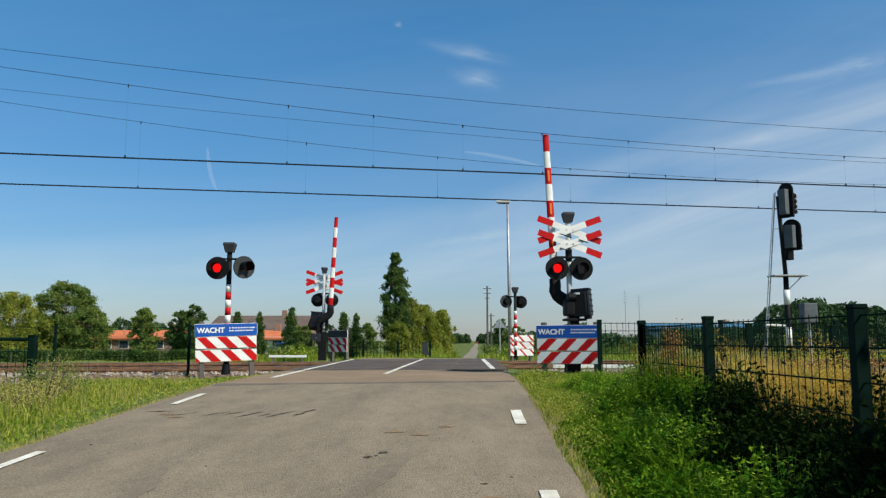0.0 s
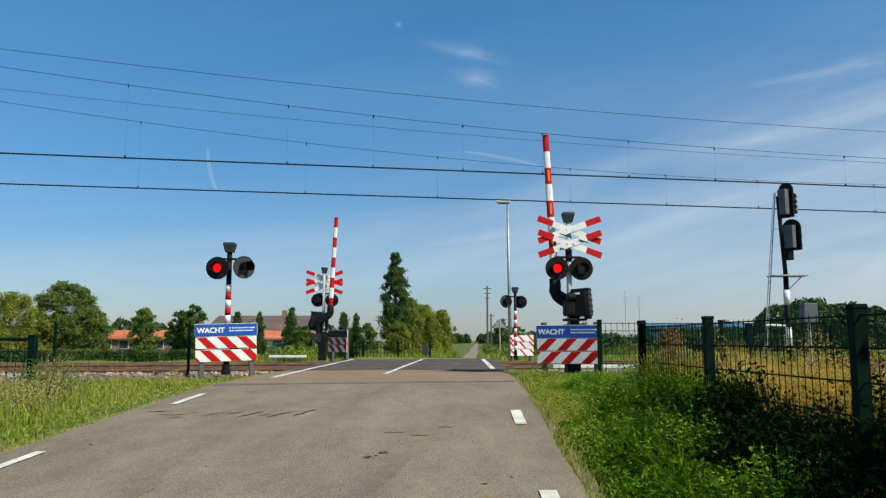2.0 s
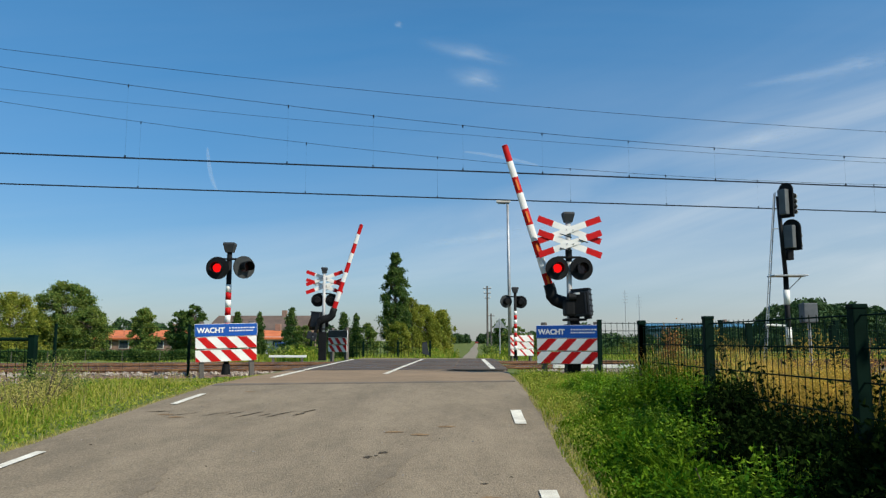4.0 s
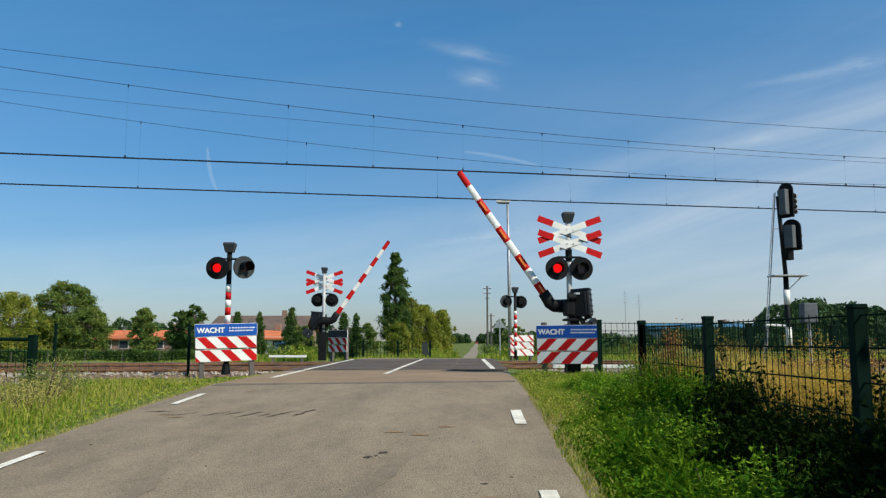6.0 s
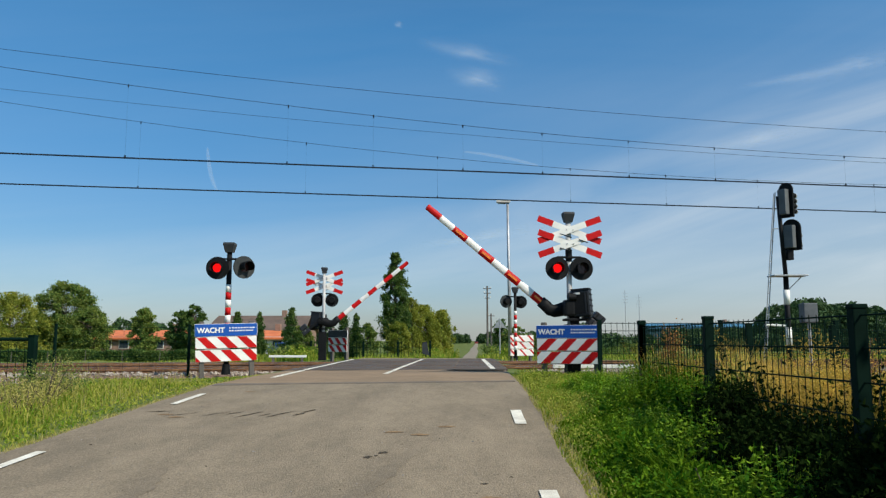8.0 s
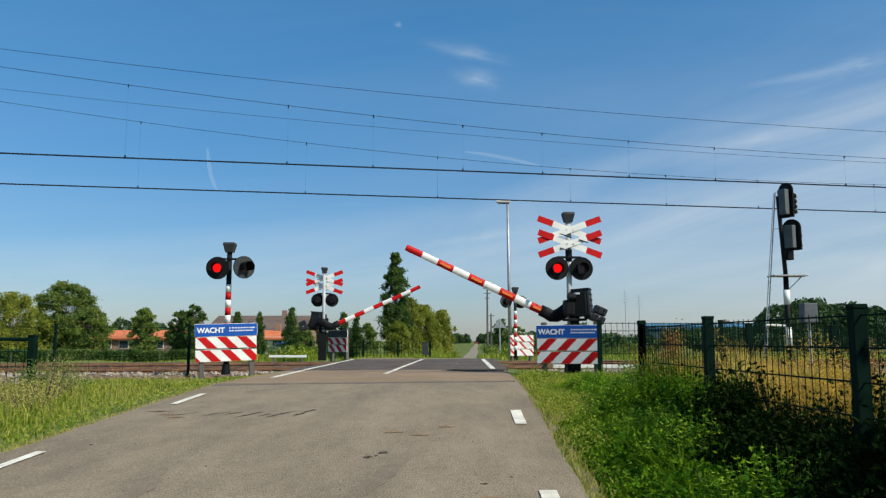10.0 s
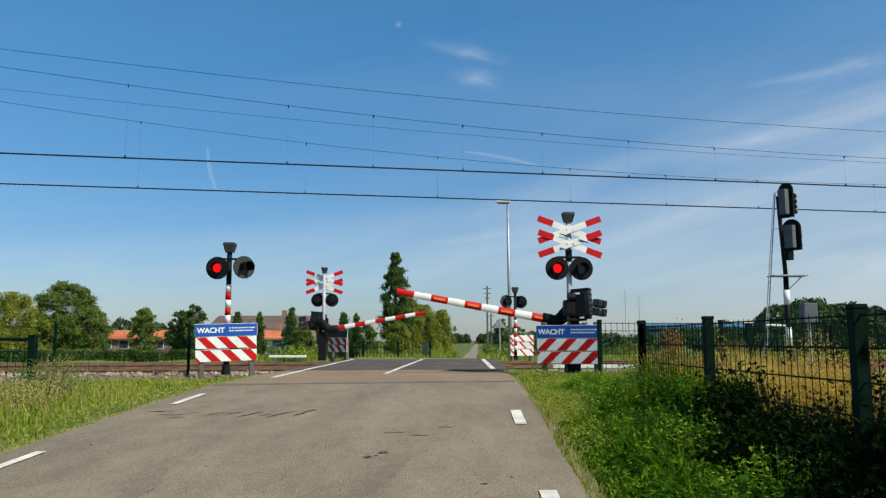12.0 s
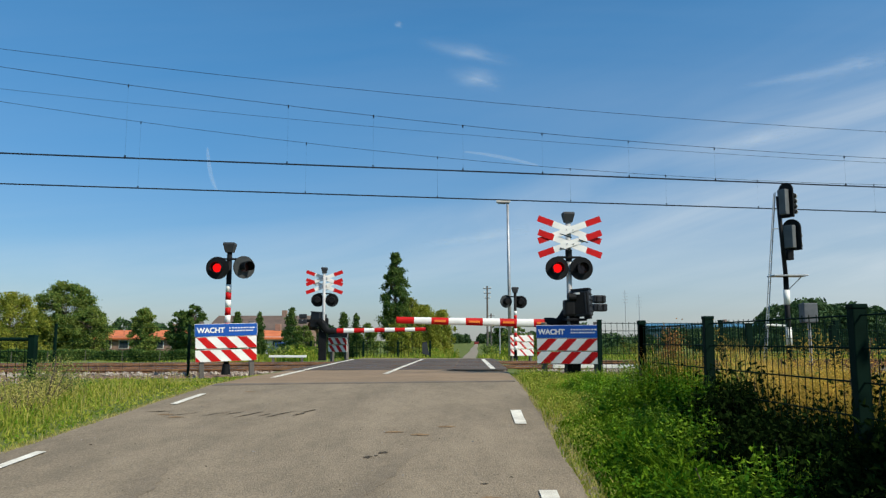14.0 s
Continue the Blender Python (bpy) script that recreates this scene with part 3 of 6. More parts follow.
def barrier_signal(m, label, band=BAND, collar=True):
    t = base("barrier_signal", m, label, "level crossing barrier", "crossing barriers")
    part("foundation", box(0.1, -0.1, -0.24, 0.8, 0.7, 0.3, 0.03), CONCRETE, t, "concrete base block")
    part("post", rod((0, 0, 0.0), (0, 0, 3.27), 0.057, seg=18), GREY_POST, t, "grey steel signal post", True)
    if collar:
        part("post_collar", rod((0, 0, 2.35), (0, 0, 2.60), 0.070, seg=18), BLACK, t)
    bell(t, 3.19)
    for k, (cz, ya) in enumerate(((3.01, -0.10), (2.71, -0.10))):
        for j, lean in enumerate((20, -20)):
            bw, br = bmesh.new(), (bmesh.new(), bmesh.new())
            saltire_arm(bw, br, cz, lean, ya - 0.016 * j - 0.034 * k)
            arm = part("cross_arm", bw, WHITE, t, "white cross plate with red ends")
            for q in br:
                part("red_end", q, RED, arm)
            for s in (-0.07, 0.07):
                part("bolt", rod((s, ya - 0.016 * j - 0.034 * k - 0.012, cz), (s, ya + 0.05, cz), 0.014, seg=8), STEEL, arm)
        part("tie_bar", rod((-0.22, -0.165, cz - 0.09), (0.03, -0.165, cz - 0.17), 0.010, seg=6), BLACK, t, "short dark tie rod")
        if k == 0:
            part("tie_bar", rod((0.19, -0.165, cz - 0.21), (0.37, -0.165, cz - 0.27), 0.010, seg=6), BLACK, t, "short dark tie rod")
        part("cross_bracket", box(0, -0.045, cz, 0.20, 0.10, 0.06, 0.01), STEEL, t)
    part("lamp_bracket", box(-0.02, -0.08, 2.43, 0.52, 0.03, 0.05, 0.008), BLACK, t)
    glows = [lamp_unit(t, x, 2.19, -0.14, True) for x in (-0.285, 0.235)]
    # drive
    part("pedestal", box(0.03, -0.03, 0.50, 0.28, 0.30, 1.05, 0.02), BLACK, t, "black barrier pedestal")
    part("pedestal_neck", rod((0.08, -0.08, 0.98), (0.08, -0.08, 1.25), 0.085, 0.12, 16), BLACK, t)
    drive = part("drive_box", box(0, 0, 0, 0.36, 0.40, 0.54, 0.03), DRIVE, t, "black barrier drive cabinet")
    drive.matrix_basis = pose(0.24, -0.12, 1.46, 0, -4, -24)
    part("lid", box(0, 0, 0.285, 0.39, 0.43, 0.035, 0.012), DRIVE, drive)
    part("door_panel", box(0, -0.205, 0, 0.29, 0.012, 0.44, 0.004), BLACK, drive)
    part("door_rib", box(0.10, -0.214, 0, 0.03, 0.010, 0.44, 0.003), DRIVE, drive)
    part("lock", rod((-0.11, -0.225, 0), (-0.11, -0.20, 0), 0.018, seg=10), BLACK, drive)
    part("maker_plate", box(-0.07, -0.212, 0.20, 0.13, 0.010, 0.04, 0.003), WHITE, drive, "small white plate")
    part("corner_foot", box(0.10, -0.05, -0.30, 0.14, 0.20, 0.07, 0.02), BLACK, drive)
    part("gear_case", box(-0.06, -0.16, 1.36, 0.22, 0.26, 0.34, 0.05), BLACK, t, "black gear housing")
    part("motor", rod((-0.10, -0.26, 1.58), (0.06, -0.26, 1.58), 0.085, seg=16), BLACK, t, "round black motor end")
    for k in range(4):
        part("cooling_rib", box(0.187, 0, -0.18 + 0.12 * k, 0.016, 0.34, 0.03, 0.004), BLACK, drive)
    part("cable", sweep([(-0.02, 0, 1.05), (-0.09, 0, 0.8), (-0.07, 0, 0.45), (-0.03, 0, 0.1)], [0.016] * 4, 8), BLACK, t).location = (0, -0.22, 0)
    part("base_flange", box(0.08, -0.08, 1.12, 0.44, 0.34, 0.05, 0.01), BLACK, t)
    part("hub", rod((PIVOT[0], -0.12, PIVOT[2]), (PIVOT[0], 0.30, PIVOT[2]), 0.10, seg=20), BLACK, t)
    # arm, drawn level, pointing to -x from its pivot
    pts = [(0.04, 0, 0.02), (-0.10, 0, -0.10), (-0.18, 0, -0.23), (-0.26, 0, -0.33), (-0.36, 0, -0.375), (-0.47, 0, -ARM_D), (-0.62, 0, -ARM_D)]
    arm = part("barrier_arm", sweep(pts, [0.15, 0.145, 0.14, 0.135, 0.130, 0.125, 0.12], 14, flat_y=0.6), BLACK, t, "striped red and white boom on a black curved yoke", True)
    arm.location = PIVOT
    nb = 9
    x0 = -0.50
    for i in range(nb):
        a, b = x0 - band * i, x0 - band * (i + 1)
        ra, rb = 0.088 - 0.0022 * i, 0.088 - 0.0022 * (i + 1)
        red = (nb - 1 - i) % 2 == 0
        part("red_band" if red else "white_band", sweep([(a, 0, -ARM_D), (b, 0, -ARM_D)], [ra, rb], 16, flat_y=0.62), RED if red else WHITE, arm, "red reflective band" if red else "white reflective band")
        if red and i < nb - 1:
            part("reflector", box((a + b) / 2, -ra * 0.62 - 0.003, -ARM_D, 0.24, 0.006, 0.045, 0.002), AMBER, arm, "amber reflector strip")
    part("boom_cap", rod((x0 - band * nb, 0, -ARM_D), (x0 - band * nb - 0.015, 0, -ARM_D), 0.066, 0.05, 14), RED, arm)
    # counterweight behind the pivot
    part("weight_lever", box(0.30, 0.16, 0.02, 0.55, 0.03, 0.10, 0.008), BLACK, arm)
    for z, w in ((0.005, 0.30), (0.185, 0.27)):
        c = part("counterweight", box(0.575 + w / 2 - 0.125, 0.12, z, w, 0.24, 0.165, 0.03), DRIVE, arm, "black cast counterweight")
        for q in (-0.07, 0.06):
            part("cast_rib", box(0.575 + w / 2 - 0.125 + q, -0.005, z, 0.025, 0.02, 0.13, 0.004), BLACK, c)
    part("clamp_bolt", rod((0.60, 0.0, 0.045), (0.60, 0.25, 0.045), 0.02, seg=8), STEEL, arm)
    part("weight_shaft", rod((0, -0.05, 0), (0, 0.2, 0), 0.05, seg=12), BLACK, arm)
    return t, arm, glows


near_barrier, near_arm, near_glows = barrier_signal(pose(2.09, 16.25, 0.73, 0, 0, 7), "white and red crossbuck barrier with black drive beside the road")
far_barrier, far_arm, far_glows = barrier_signal(pose(-5.42, 28.3, 0.72, 0, 0, 187), "crossbuck barrier seen from behind, red and white boom", 0.375, False)


def flasher(m, label, tip):
    t = base("flashing_signal", m, label, "crossing signal", "flashing signals")
    part("footing", box(0, 0, -0.24, 0.4, 0.4, 0.24, 0.03), CONCRETE, t)
    part("post", rod((0, 0, 0), (0, 0, 2.70), 0.055, seg=18), BLACK, t, "black steel post", True)
    for i in range(9):
        z1 = 1.92 - 0.165 * i
        part("red_sleeve" if i % 2 else "white_sleeve", rod((0, 0, z1 - 0.165), (0, 0, z1), 0.0605, seg=18), RED if i % 2 else WHITE, t, "red band" if i % 2 else "white band", True)
    part("base_collar", rod((0, 0, 0.0), (0, 0, 0.22), 0.10, 0.075, 16), BLACK, t)
    bell(t, 2.62, w=0.25)
    part("lamp_bracket", box(0.0, -0.05, 2.47, 0.50, 0.03, 0.045, 0.008), BLACK, t)
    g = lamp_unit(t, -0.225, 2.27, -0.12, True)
    # the second lamp is turned aside, towards the lane that joins
    sh = part("side_lamp_shield", rod((0, 0, 0), (0, 0.03, 0), 0.245, seg=28), SHIELD, t, "round weathered grey shield turned aside")
    sh.matrix_basis = pose(0.345, -0.10, 2.29, 0, 0, tip)
    part("hood", hood(0, -0.002, 0, 0.115, 0.26), BLACK, sh)
    part("lens", ring_disc(0, -0.014, 0, 0.105, 0.012), DARK_LENS, sh)
    part("housing", rod((0, 0.03, 0), (0, 0.18, 0), 0.14, 0.10, 18), BLACK, sh)
    return t, g


near_flasher, flasher_glow = flasher(pose(-5.22, 16.4, 0.70, 0, 0, 4), "red flashing signal on a red and white banded post", 38)
far_flasher, far_flasher_glow = flasher(pose(1.72, 29.5, 0.62, 0, 0, 184), "flashing signal seen from behind on a banded post", 20)

# ---- warning boards ----


def clip_rect(poly, w, h):
    """Clip a polygon to the rectangle of half width w and half height h."""
    for axis, lim, keep in ((0, w, 1), (0, -w, -1), (1, h, 1), (1, -h, -1)):
        out = []
        for i in range(len(poly)):
            a, b = poly[i - 1], poly[i]
            ia, ib = (lim - a[axis]) * keep >= 0, (lim - b[axis]) * keep >= 0
            if ia != ib:
                t = (lim - a[axis]) / (b[axis] - a[axis])
                out.append((a[0] + (b[0] - a[0]) * t, a[1] + (b[1] - a[1]) * t))
            if ib:
                out.append(b)
        poly = out
        if not poly:
            break
    return poly


def letters(text, size, parent, m, material, name):
    cu = bpy.data.curves.new(name, "FONT")
    cu.body, cu.size, cu.extrude, cu.offset = text, size, 0.002, 0.005
    tmp = bpy.data.objects.new(name, cu)
    scene.collection.objects.link(tmp)
    bpy.context.view_layer.update()
    me = bpy.data.meshes.new_from_object(tmp.evaluated_get(bpy.context.evaluated_depsgraph_get()))
    bpy.data.objects.remove(tmp)
    me.materials.clear()
    me.materials.append(material)
    ob = new(name, me)
    ob.parent, ob.matrix_basis = parent, m
    return ob


def warning_board(m, way, label, boards, sign=True, width=1.27, slim=0.20, sign_m=None):
    """boards: centre heights of the striped planks. way: 1 leans the stripes to the right, -1 to the left."""
    t = base("warning_board", m, label, "warning board", "warning boards")
    hw, hh = width / 2, 0.122
    for k, cz in enumerate(boards):
        b = part("striped_plank", box(0, 0, cz, width, 0.025, hh * 2, 0.004), WHITE, t, "white reflective plank with red stripes")
        for i in range(-3, 4):
            x = i * 0.42 + (0.10 if k else 0.02) - (0.15 if way > 0 else 0.1)
            s = hh * 1.0 * way
            poly = clip_rect([(x - s, -hh), (x - s + slim, -hh), (x + s + slim, hh), (x + s, hh)], hw - 0.003, hh - 0.003)
            if len(poly) > 2:
                st = part("red_stripe", plate([(px, pz + cz) for px, pz in poly], 0.003), RED, b)
                st.location = (0, -0.0155, 0)
    for x in (-hw + 0.13, hw - 0.10):
        part("wooden_post", box(x, 0.075, 0.60, 0.10, 0.12, 1.36 if sign else 1.1, 0.008), PLANK, t, "weathered grey wooden post")
    if sign:
        sg = part("blue_sign", box(0, -0.004, boards[0] + 0.265, width + 0.02, 0.02, 0.255, 0.004), sign_m or BLUE, t, "blue enamel sign with white lettering" if sign_m is None else "dull grey sign back")
        part("sign_edge", box(0, 0.004, boards[0] + 0.265, width + 0.035, 0.016, 0.27, 0.004), WHITE, sg)
        if sign_m:
            return t
        letters("WACHT", 0.150, sg, pose(-hw + 0.03, -0.0165, boards[0] + 0.213, 90, 0, 0), WHITE, "lettering")
        for j, (z, x0, x1) in enumerate(((0.305, 0.05, 0.60), (0.245, 0.05, 0.57))):
            n = 9
            for i in range(n):
                a = x0 + (x1 - x0) * i / n
                part("text_bar", box(a + 0.024, -0.0155, boards[0] + z, 0.040 + 0.008 * ((i * 7 + j) % 3 - 1), 0.003, 0.026), WHITE, sg, "small unreadable white text")
    return t


warning_board(pose(2.01, 15.95, 0.515, 0, 0, -22), 1, "blue WACHT sign over red and white striped planks", (0.82, 0.555), width=1.33)
warning_board(pose(-5.17, 16.3, 0.55, 0, -1.8, 23), -1, "blue WACHT sign over red and white planks on wooden posts", (0.83, 0.555), width=1.26)
warning_board(pose(-4.95, 28.7, 0.62, 0, 0, -42), -1, "shaded striped planks under a grey sign beyond the tracks", (0.78, 0.50), width=1.1, sign_m=GREYD)
warning_board(pose(1.98, 29.9, 0.55, 0, 0, 22), -1, "sunlit white and red striped planks beyond the tracks", (0.95, 0.68, 0.41), sign=False, width=1.0, slim=0.09)

# ---- overhead line ----


def wire(name, v, zf, r, label, s0=-60, s1=90, n=60):
    pts = [on_track(v, s0 + (s1 - s0) * i / n) for i in range(n + 1)]
    bm = bmesh.new()
    rings = []
    for i, p in enumerate(pts):
        z = zf(s0 + (s1 - s0) * i / n)
        rings.append([bm.verts.new(p + N * (r * math.cos(a)) + Vector((0, 0, z + r * math.sin(a)))) for a in (0.5, 2.1, 3.66, 5.2)])
    for a, b in zip(rings, rings[1:]):
        for k in range(4):
            bm.faces.new((a[k], a[(k + 1) % 4], b[(k + 1) % 4], b[k]))
    return tagged(finish(name, bm, COPPER), label, "cable", "overhead wires")


def mess1(s):
    return 7.007 + 0.00194 * (s - 15.8) ** 2


def mess2(s):
    return 7.10 + 0.00217 * (s - 13.8) ** 2


def feed_a(s):
    return 7.856 + 0.00138 * (s - 15.9) ** 2


def feed_c(s):
    return 7.956 + 0.00106 * (s - 19.1) ** 2


for v, mz, drops in ((20.6, mess1, (-7.3, -3.2, -0.9, 1.6, 3.9, 6.5, 9.2, 13.5, 17.0)), (24.8, mess2, (-8.7, -3.6, 0.7, 5.3, 8.8, 12.3, 17.0))):
    wire("contact_wire", v, lambda s: 6.10, 0.021, "taut dark contact wire over a track")
    wire("catenary_wire", v, mz, 0.0065, "sagging thin carrier wire over a track")
    for s in drops:
        p = on_track(v, s)
        bm = rod((p.x, p.y, 6.10), (p.x, p.y, mz(s)), 0.0013, seg=5)
        rod((p.x, p.y, 6.08), (p.x, p.y, 6.17), 0.02, seg=6, bm=bm)
        rod((p.x, p.y, mz(s) - 0.06), (p.x, p.y, mz(s) + 0.02), 0.018, seg=6, bm=bm)
        tagged(finish("dropper", bm, COPPER), "thin dropper wire between carrier and contact wire", "cable", "droppers")
wire("feeder_wire", 20.6, feed_a, 0.006, "thin dark feeder cable over the tracks")
wire("feeder_wire", 24.8, feed_c, 0.0055, "thin dark feeder cable over the tracks")

# ---- railway signal on its mast ----
ms = base("railway_signal", pose(8.12, 20.0, 0.35, 0, 0, 0), "black railway light signal on a banded mast with ladder", "railway signal")
part("mast", rod((0, 0, 0), (0, 0, 2.75), 0.07, 0.065, 14), BLACK, ms, "black steel mast", True)
part("mast_top", rod((0, 0, 2.75), (-0.10, 0, 4.80), 0.055, 0.05, 14), BLACK, ms, "", True)
for z0, z1, c in ((1.98, 2.36, WHITE), (0.95, 1.40, WHITE)):
    part("white_sleeve", rod((0, 0, z0), (0, 0, z1), 0.078, seg=14), c, ms, "white mast band", True)
part("foot", box(0, 0, -0.1, 0.5, 0.5, 0.4, 0.03), CONCRETE, ms)


def signal_head(cx, z0, z1, w, d, ang):
    """A tall black backboard with a rounded top, lamp hoods on its far face and a grey case behind it."""
    r = w / 2
    poly = [(-r, z0), (r, z0)] + [(r * math.cos(a), z1 - r + r * math.sin(a)) for a in (math.pi * i / 12 for i in range(13))]
    hd = part("signal_head", plate(poly, 0.05), BLACK, ms, "tall black signal backboard")
    hd.matrix_basis = pose(cx, 0, 0, 0, 0, ang)
    part("lamp_case", box(0, -0.10, (z0 + z1) / 2 - 0.06, w * 0.55, 0.18, (z1 - z0) * 0.72, 0.02), CASE, hd, "grey lamp case")
    n = 4 if z0 > 4 else 2
    for i in range(n):
        z = z0 + (z1 - z0) * (0.25 + 0.60 * i / n)
        part("hood", rod((0, 0.05, z), (0, 0.40, z - 0.03), 0.062, 0.066, 12), BLACK, hd)
        part("hood_rim", rod((0, 0.39, z - 0.03), (0, 0.42, z - 0.03), 0.070, 0.072, 12), STEEL, hd, "pale hood rim")
    return hd


signal_head(0.10, 4.24, 5.16, 0.40, 0.2, -55)
signal_head(0.20, 3.38, 4.20, 0.50, 0.2, -52)
part("lower_case", box(0.12, 0, 3.26, 0.16, 0.2, 0.26, 0.02), BLACK, ms)
part("service_platform", box(0.05, 0, 2.72, 0.86, 0.5, 0.035, 0.006), STEEL, ms, "small steel service platform")
part("platform_brace", rod((0.40, 0, 2.70), (0.04, 0, 2.35), 0.012, seg=6), STEEL, ms)
lad = part("ladder_rail", rod((-0.74, -0.12, 0.2), (-0.24, -0.12, 4.85), 0.015, seg=6), STEEL, ms, "galvanised ladder rail")
part("ladder_rail", rod((-0.55, 0.22, 0.2), (-0.07, 0.22, 4.95), 0.015, seg=6), STEEL, ms, "galvanised ladder rail")
for i in range(16):
    f = i / 16
    part("rung", rod((-0.725 + 0.475 * f, -0.12, 0.35 + 4.4 * f), (-0.53 + 0.46 * f, 0.22, 0.35 + 4.4 * f), 0.011, seg=6), STEEL, ms)
part("ladder_stay", rod((-0.30, 0.0, 3.95), (-0.03, 0, 3.95), 0.012, seg=6), STEEL, ms)
part("ladder_stay", rod((-0.60, 0.0, 1.47), (0, 0, 1.44), 0.026, seg=8), WHITE, ms, "white painted stay")

rb = base("relay_box", pose(10.5, 24.3, 0.55), "grey relay cabinet on a thin post by the tracks", "equipment box")
part("case", box(0, 0, 1.72, 0.42, 0.4, 0.60, 0.03), CASE, rb, "grey steel case")
part("post", rod((0, 0, 0), (0, 0, 1.45), 0.05, seg=10), STEEL, rb)

# ---- lamps and poles beyond the crossing ----
sl = base("street_lamp", pose(1.70, 33.0, 0.55), "tall pale street lamp beyond the crossing", "street lamp")
part("pole", rod((0, 0, 0), (-0.06, 0, 6.85), 0.085, 0.05, 14), STEEL, sl, "slender galvanised pole", True)
hd = part("lamp_head", box(-0.25, 0, 6.87, 0.60, 0.2, 0.10, 0.035), PLASTER, sl, "flat pale lamp head")
part("lamp_glass", box(-0.30, 0, 6.80, 0.36, 0.15, 0.05, 0.02), PANE, hd)


def utility_pole(x, y, h, label):
    z = float(road_z(y)) - 0.05
    t = base("utility_pole", pose(x, y, z), label, "utility pole", "utility poles")
    part("pole", rod((0, 0, 0), (0.0, 0, h), 0.16, 0.11, 10), PLANK, t, "grey weathered timber pole")
    for k, dz in enumerate((0.35, 1.0, 1.65)):
        if h < 7 and k:
            break
        part("crossarm", box(0, 0, h - dz, 1.1 - 0.2 * k, 0.1, 0.1, 0.01), PLANK, t)
        for s in (-0.42, 0.42):
            part("insulator", rod((s, 0, h - dz + 0.05), (s, 0, h - dz + 0.28), 0.06, 0.04, 8), PLASTER, t)
    return t


utility_pole(2.33, 105, 9.0, "weathered timber utility pole with three crossarms")
utility_pole(3.1, 115, 5.6, "shorter timber pole beside the farm road")

sg = base("road_sign", pose(1.60, 42, 0.30), "triangular road sign on a thin post seen from behind", "road sign")
part("post", rod((0, 0, 0), (0, 0, 2.2), 0.035, seg=8), STEEL, sg)
part("sign_plate", plate([(-0.34, 1.80), (0.34, 1.80), (0, 2.32)], 0.02), STEEL, sg, "grey back of a triangular plate")
bs = base("fence_sign", pose(-2.05, 36.25, 0.0), "small dark panel hung at a fence end", "sign")
part("panel", plate([(-0.20, 0.80), (0.14, 0.72), (0.00, 1.36), (-0.22, 1.30)], 0.02), GREYD, bs, "dull dark panel")
part("post", rod((-0.05, 0.03, -0.1), (-0.05, 0.03, 1.25), 0.03, seg=8), FENCE, bs)

# low white rails beside the crossing
for (xa, ya, xb, yb, z) in ((1.9, 17.3, 4.4, 17.9, 0.84), (-7.15, 27.2, -5.85, 27.5, 0.86)):
    t = base("guard_rail", pose(xa, ya, z), "low white cable duct rail near the barrier foot", "guard rail", "guard rails")
    part("rail", box((xb - xa) / 2, (yb - ya) / 2, 0, math.hypot(xb - xa, yb - ya), 0.10, 0.08, 0.01, m=None), WHITE, t, "white painted rail").rotation_euler = (0, 0, 0)
    for f in (0.1, 0.9):
        part("stake", box((xb - xa) * f, (yb - ya) / 2, -0.22, 0.08, 0.08, 0.42), PLANK, t)

slab = base("duct_cover", pose(-15.2, 30.0, 0.50, 0, 0, 12), "pale concrete duct cover lying beside the tracks", "concrete slab")
part("cover", box(0, 0, 0.03, 0.72, 0.4, 0.09, 0.015), CONCRETE, slab)

# ---- fences ----


